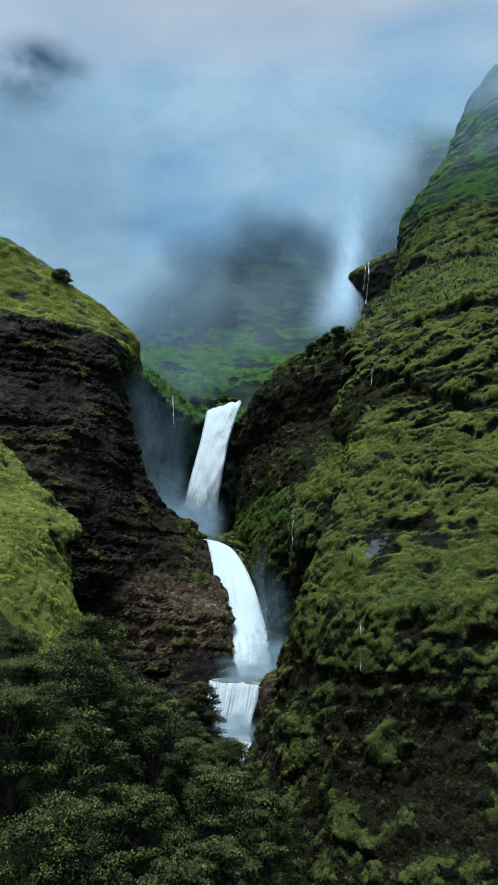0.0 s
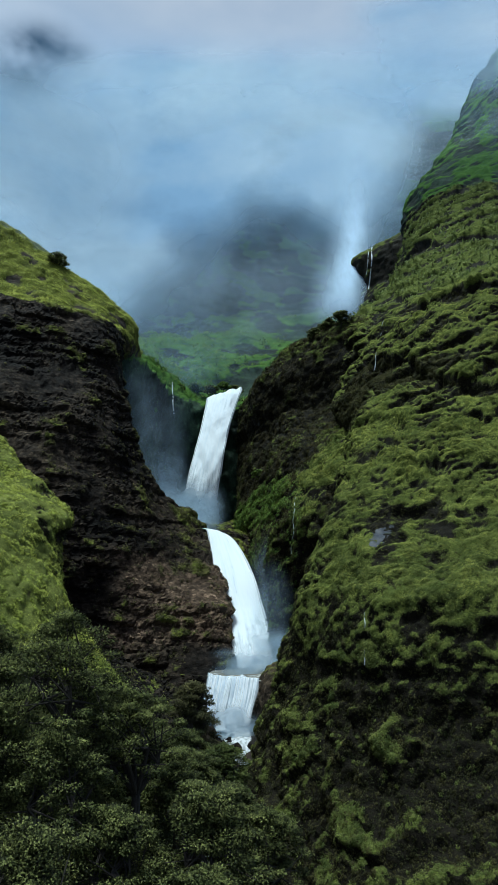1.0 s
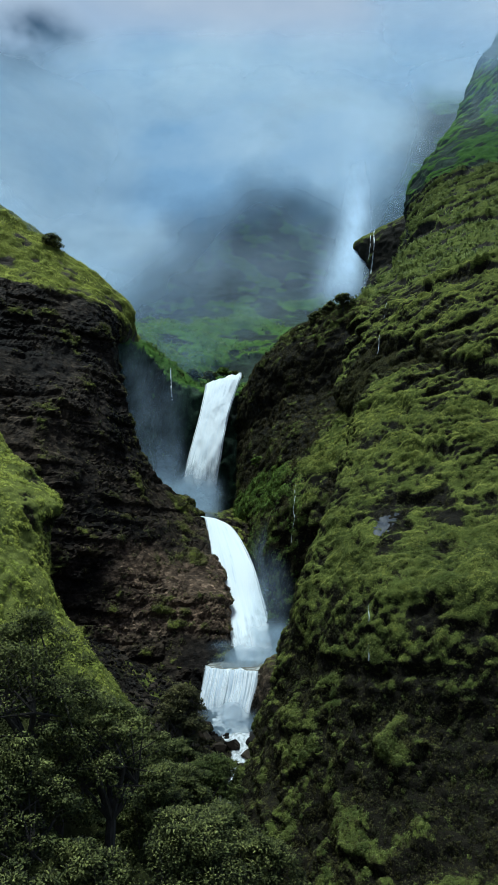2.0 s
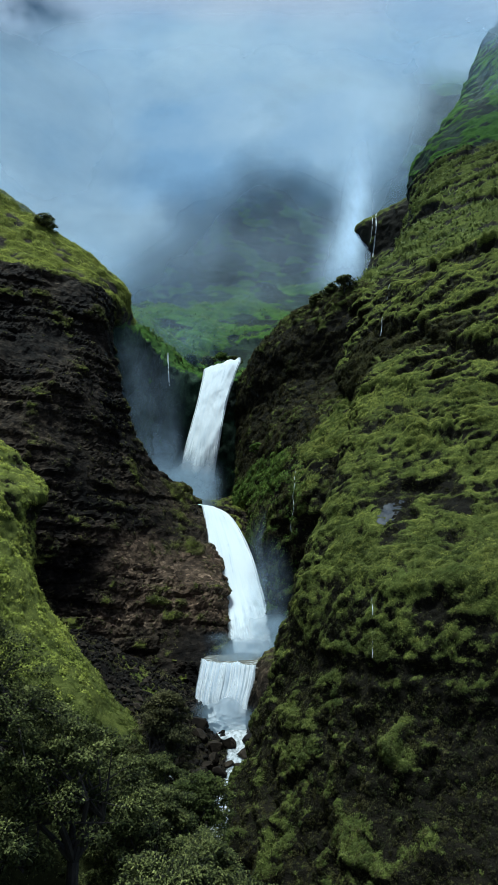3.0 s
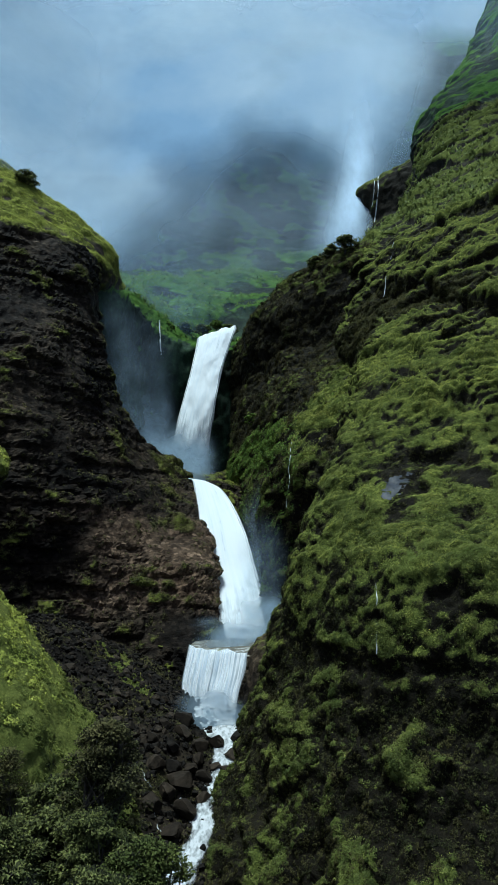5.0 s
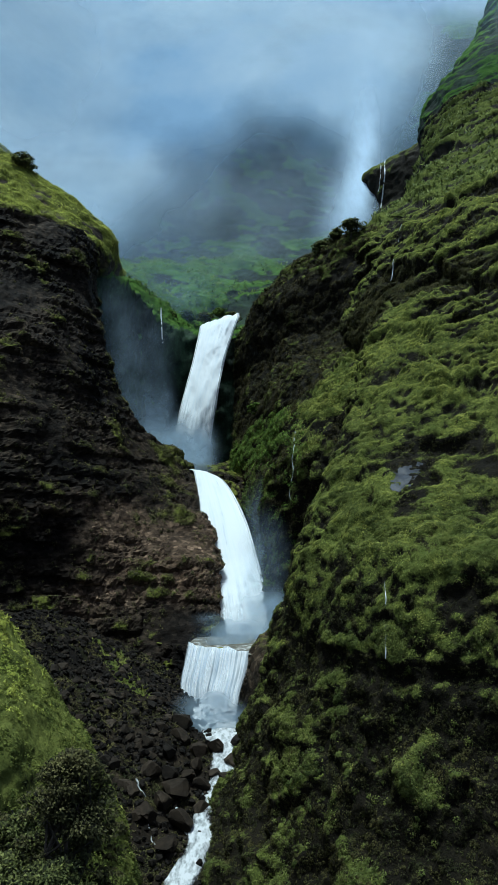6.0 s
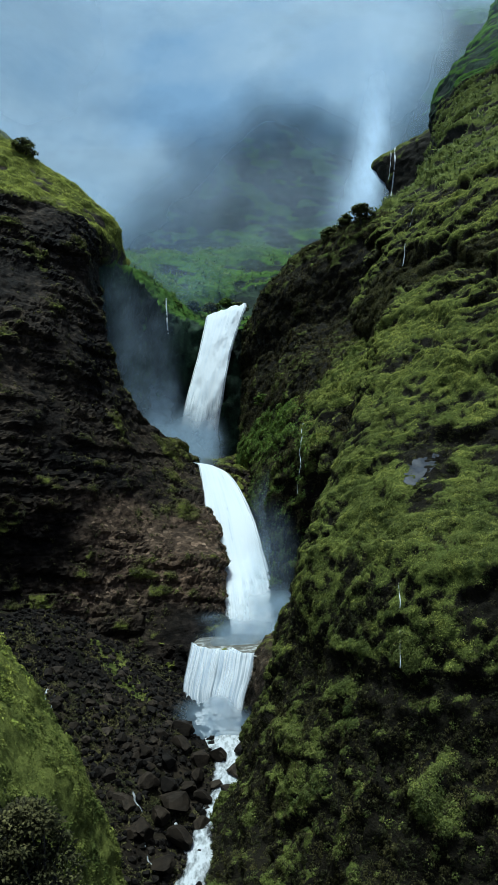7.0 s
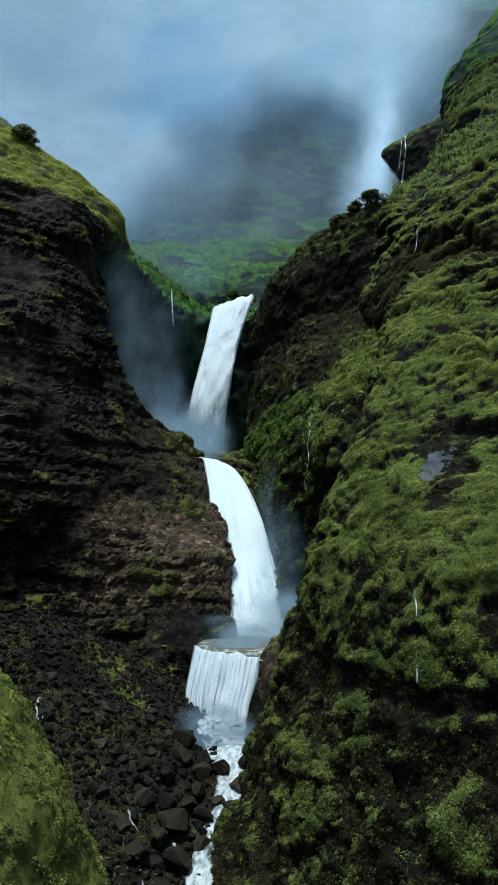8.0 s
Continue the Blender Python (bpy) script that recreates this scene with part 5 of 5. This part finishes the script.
# ---- trickles and wet slabs on the walls ----
def trickle(g, nrm, start, end, width, label, seed, steps=40):
    """A thread of white water that follows a wall from one (x, height) down to another."""
    rows = []
    for k in range(steps):
        t = k / (steps - 1)
        wig = 0.35 * math.sin(5 * t + seed) * width
        j, i = on_wall(g, start[0] + (end[0] - start[0]) * t + wig, start[1] + (end[1] - start[1]) * t)
        c = g[j, i] + nrm[j, i] * 0.36 + np.array([0, -0.2, 0])
        w = width * (0.5 + 0.5 * abs(math.sin(9 * t + seed)))
        rows.append([c - np.array([w / 2, 0, 0]), c, c + np.array([w / 2, 0, 0])])
    strip = np.array(rows)
    for _ in range(10):
        strip[1:-1] = (strip[:-2] + strip[1:-1] + strip[2:]) / 3
    ob = sheet("trickle", strip, falling_water, [("thick", 0.12 + 0.5 * fractal(strip, 1.6, 2, seed))], flow=True)
    return tagged(ob, label, "waterfall", "trickles on the walls")


trickle(RG, RN, (19.0, 14.6), (18.2, 6.6), 0.11, "thin white trickle on the mossy wall", 3)
trickle(RG, RN, (40.5, 96), (39.6, 89), 0.22, "thin white trickle over a high grass ledge", 5)
trickle(RG, RN, (47, 116), (46, 109), 0.2, "thin white trickle over a high grass ledge", 8)
trickle(KG, KN, (83, 260), (79, 226), 0.9, "white thread of water over the dark crag", 17)
trickle(KG, KN, (80, 257), (78, 236), 0.5, "white thread of water over the dark crag", 19)
trickle(FG, FN, (13.2, 46), (12.0, 40), 0.17, "white trickle falling into the gully", 11)
trickle(FG, FN, (12.0, 40), (11.2, 30), 0.1, "faint trickle down the wet gully", 14)


def wet_slab(g, nrm, x, z, rx, rz, label):
    """A bare plate of wet rock, flush with the growth around it."""
    j, i = on_wall(g, x, z)
    dj, di = int(rz / 0.42), int(rx / 0.42)
    part = g[j - dj:j + dj + 1, i - di:i + di + 1].copy()
    for _ in range(5):
        part[1:-1, 1:-1] = (part[:-2, 1:-1] + part[2:, 1:-1] + part[1:-1, :-2] + part[1:-1, 2:]) / 4
    part = part + nrm[j - dj:j + dj + 1, i - di:i + di + 1] * (0.22 + 0.16 * blocks(part, (1.1, 1.1, 0.9), 91))[..., None]
    nv, nu = part.shape[:2]
    s, t = np.meshgrid(np.linspace(-1, 1, nu - 1), np.linspace(-1, 1, nv - 1))
    keep = (np.sqrt(s * s + t * t) + 0.35 * fractal(part[:-1, :-1], 1.8, 3, 7) < 0.82).ravel()
    k = (np.arange(nv - 1)[:, None] * nu + np.arange(nu - 1)[None]).ravel()[keep]
    me = quick_mesh("wet_slab", part.reshape(-1, 3), np.stack([k, k + 1, k + nu + 1, k + nu], 1), wet_rock, True)
    return tagged(new("wet_slab", me), label, "rock", "wet slabs")


wet_slab(RG, RN, 24.4, 28.2, 2.3, 4.6, "wet blue-grey slab of rock bare of moss")

def rill(points, width, label, seed):
    """A small white cascade over the rubble, along plan points."""
    pts = np.array(points, float)
    t = np.linspace(0, len(pts) - 1, 14 * len(pts))
    c = spline(np.arange(len(pts)), pts, t)
    c = c + 0.25 * np.stack([fractal(np.stack([t * 3, 0 * t, 0 * t + k], 1), 1, 2, seed + k) for k in (0, 1)], 1)
    z = ground_points(c[:, :1], c[:, 1:])[:, 0, 2] + 0.45 + 0.1 * fractal(np.stack([c[:, 0], c[:, 1], 0 * t], 1), 1.5, 2, seed)
    w = width * (0.5 + 0.25 * np.sin(7 * t + seed))
    rows = [np.stack([c[:, 0] + k * w, c[:, 1], z + 0.1 * (1 - abs(k))], 1) for k in (-1, 0, 1)]
    strip = np.stack(rows, 1)
    ob = sheet("rill", strip, stream_water, [("thick", 0.2 + 0.5 * fractal(strip, 1.2, 2, seed))])
    return tagged(ob, label, "stream", "rills on the rubble")


for k, (line, width) in enumerate([([(-27.4, 158), (-26.8, 156), (-26.2, 154), (-25.0, 151)], 0.2), ([(-26.0, 157), (-25.4, 154), (-25.8, 151)], 0.14),
                                   ([(-12.4, 147), (-10.8, 144), (-9.6, 140), (-7.6, 137)], 0.2), ([(-6.8, 146), (-5.6, 144), (-5.0, 141)], 0.3)]):
    rill(line, width, "thin white rill over dark rubble", 21 + 2 * k)

# the thin fall over the dark back wall
fall_line = np.linspace(0, 1, 24)[:, None]
centre = np.array([-38, 347.5, 124.5]) + fall_line ** 2 * np.array([1.2, -3.5, 0]) + fall_line * np.array([0.3, 0, -17])
strip = np.stack([centre - np.array([0.28, 0, 0]), centre, centre + np.array([0.28, 0, 0])], 1)
tagged(sheet("trickle", strip, falling_water, [("thick", 0.5 + 0.5 * fractal(strip, 2, 2, 93))], flow=True), "thin white fall over the dark back wall", "waterfall", "trickles on the walls")

# ---- mist ----
def mist_plane(x_range, height, foot, lean, density, step=7):
    """A leaning veil of cloud; foot(x) is its distance at the lower edge."""
    x, z = np.meshgrid(np.arange(x_range[0], x_range[1], step), np.arange(height[0], height[1], step))
    g = np.stack([x, foot(x) + lean * (z - height[0]), z], 2).astype(float)
    ob = sheet("mist_bank", g, cloud_mist, [("thick", np.clip(density(g), 0, 1))], least=0.004)
    return tagged(ob, "drifting low blue-grey cloud over the gorge head", "mist", kind="stuff")


def head_density(lo, hi, most, k):
    def density(g):
        x, z = g[..., 0], g[..., 2]
        raised = z + 36 * fractal(g, 90, 4, 81 + 3 * k) + 60 * smooth(-30, -110, x) + 42 * smooth(4, -34, x)
        drift = 34 * fractal(g, 64, 4, 121 + 3 * k, squash=(1, 1, 0.5))
        hollow = 1 - 0.9 * np.exp(-(((x - 14 + drift) / 44) ** 2 + ((z - 252 + 0.8 * drift) / 58) ** 2))
        hole = 1 - 0.95 * np.exp(-(((x + 0.355 * g[..., 1]) / 40) ** 2 + ((z - 14 - 0.85 * g[..., 1]) / 42) ** 2) ** 1.2)
        gap = hole * hollow
        gap = gap * (1 - 0.93 * smooth(0, 60, x - 66 - 0.25 * (z - 250)) * smooth(560, 430, z))
        veil = 0.15 * smooth(150, 250, z) * hole
        return np.maximum(most * smooth(lo, hi, raised) * gap, veil) * smooth(560, 390, z + 0.4 * drift)
    return density


for k, (near_y, lo, hi, most) in enumerate([(456, 202, 335, 0.95), (436, 228, 352, 0.92)]):
    mist_plane((-330, 380), (150, 700), lambda x, near_y=near_y: near_y + 0 * x, 0.42, head_density(lo, hi, most, k))
mist_plane((-330, 380), (300, 760), lambda x: 540 + 0 * x, 0.42, lambda g: smooth(350, 500, g[..., 2] + 25 * fractal(g, 80, 3, 127)) * smooth(650, 530, g[..., 2]) * smooth(-300, -120, g[..., 0]) * (1 - 0.65 * smooth(110, 190, g[..., 0]) * smooth(520, 440, g[..., 2])))
mist_plane((40, 330), (190, 480), lambda x: 314 - 0.25 * (x - 90), 0.5,
           lambda g: (0.05 * smooth(205, 250, g[..., 2]) + 0.68 * smooth(236, 296, g[..., 2] + 26 * fractal(g, 60, 3, 95))) * smooth(58, 90, g[..., 0]) * smooth(478, 400, g[..., 2]))
mist_plane((-330, -40), (150, 400), lambda x: 292 + 0.77 * np.maximum(x + 80, -90), 0.5,
           lambda g: 0.9 * smooth(160, 205, g[..., 2] + 12 * fractal(g, 40, 3, 103)) * smooth(-46, -92, g[..., 0]) * smooth(330, 240, g[..., 2]))
mist_plane((-110, 40), (118, 230), lambda x: 372 + 0 * x, 0.25,
           lambda g: (0.03 + 0.2 * smooth(0, -40, g[..., 0]) + 0.26 * smooth(-0.3, 0.7, fractal(g, 45, 3, 111)) + 0.2 * np.exp(-((g[..., 0] - 4) / 22) ** 2 - ((g[..., 2] - 166 - 0.5 * g[..., 0]) / 13) ** 2)) * smooth(118, 142, g[..., 2]) * smooth(230, 195, g[..., 2]) * smooth(-110, -80, g[..., 0]) * smooth(34, -6, g[..., 0]))


def puff(centre, size, most, seed, layers=2):
    """Spray over the foot of a fall, and haze before dark walls: soft curved veils one behind the other."""
    for k in range(layers):
        s, t = np.meshgrid(np.linspace(-1, 1, 28), np.linspace(-1, 1, 28))
        r = np.sqrt(s * s + t * t)
        g = np.stack([centre[0] + size[0] * s, centre[1] + size[1] * (s * s - 0.5) - 5 * k, centre[2] + size[2] * t], 2)
        dens = most * smooth(0.98, 0.6, r) * smooth(1.0, 0.15, r + 0.25 * fractal(np.stack([s * 3, t * 3, 0 * s + k], 2), 2, 3, seed + k))
        ob = sheet("spray_cloud", g, spray_mist, [("thick", np.clip(dens, 0, 1))], least=0.004)
        tagged(ob, "white spray and haze hanging about the waterfalls", "mist", kind="stuff")


puff((-39, 332, 66), (15, 4, 32), 0.85, 301, 1)
puff((-37, 300, 60), (17, 3, 28), 0.55, 307, 1)
# a haze sheet added to lighten the dark recess wall behind it
puff((-42, 268, 74), (25, 0.5, 42), 0.32, 323, 1)
puff((-26, 290, 53), (22, 3, 19), 1.0, 305, 1)
puff((-26, 330, 59), (19, 3, 17), 1.0, 327, 1)
puff((-18, 322, 55), (13, 2, 12), 0.85, 331, 1)
puff((6, 203, 5), (11, 2, 11), 0.95, 309, 1)
puff((-1, 196, 2.4), (12, 2, 5.2), 0.9, 321, 1)
# haze sheet added in the gully, not spray
puff((8, 222, 22), (10, 2, 20), 0.4, 311, 1)
# thin haze added between the wall's nose and the gully
puff((6, 197, 15), (8, 1, 15), 0.28, 329, 1)
puff((-4, 169, -8.5), (9, 2, 5.5), 0.95, 313, 1)
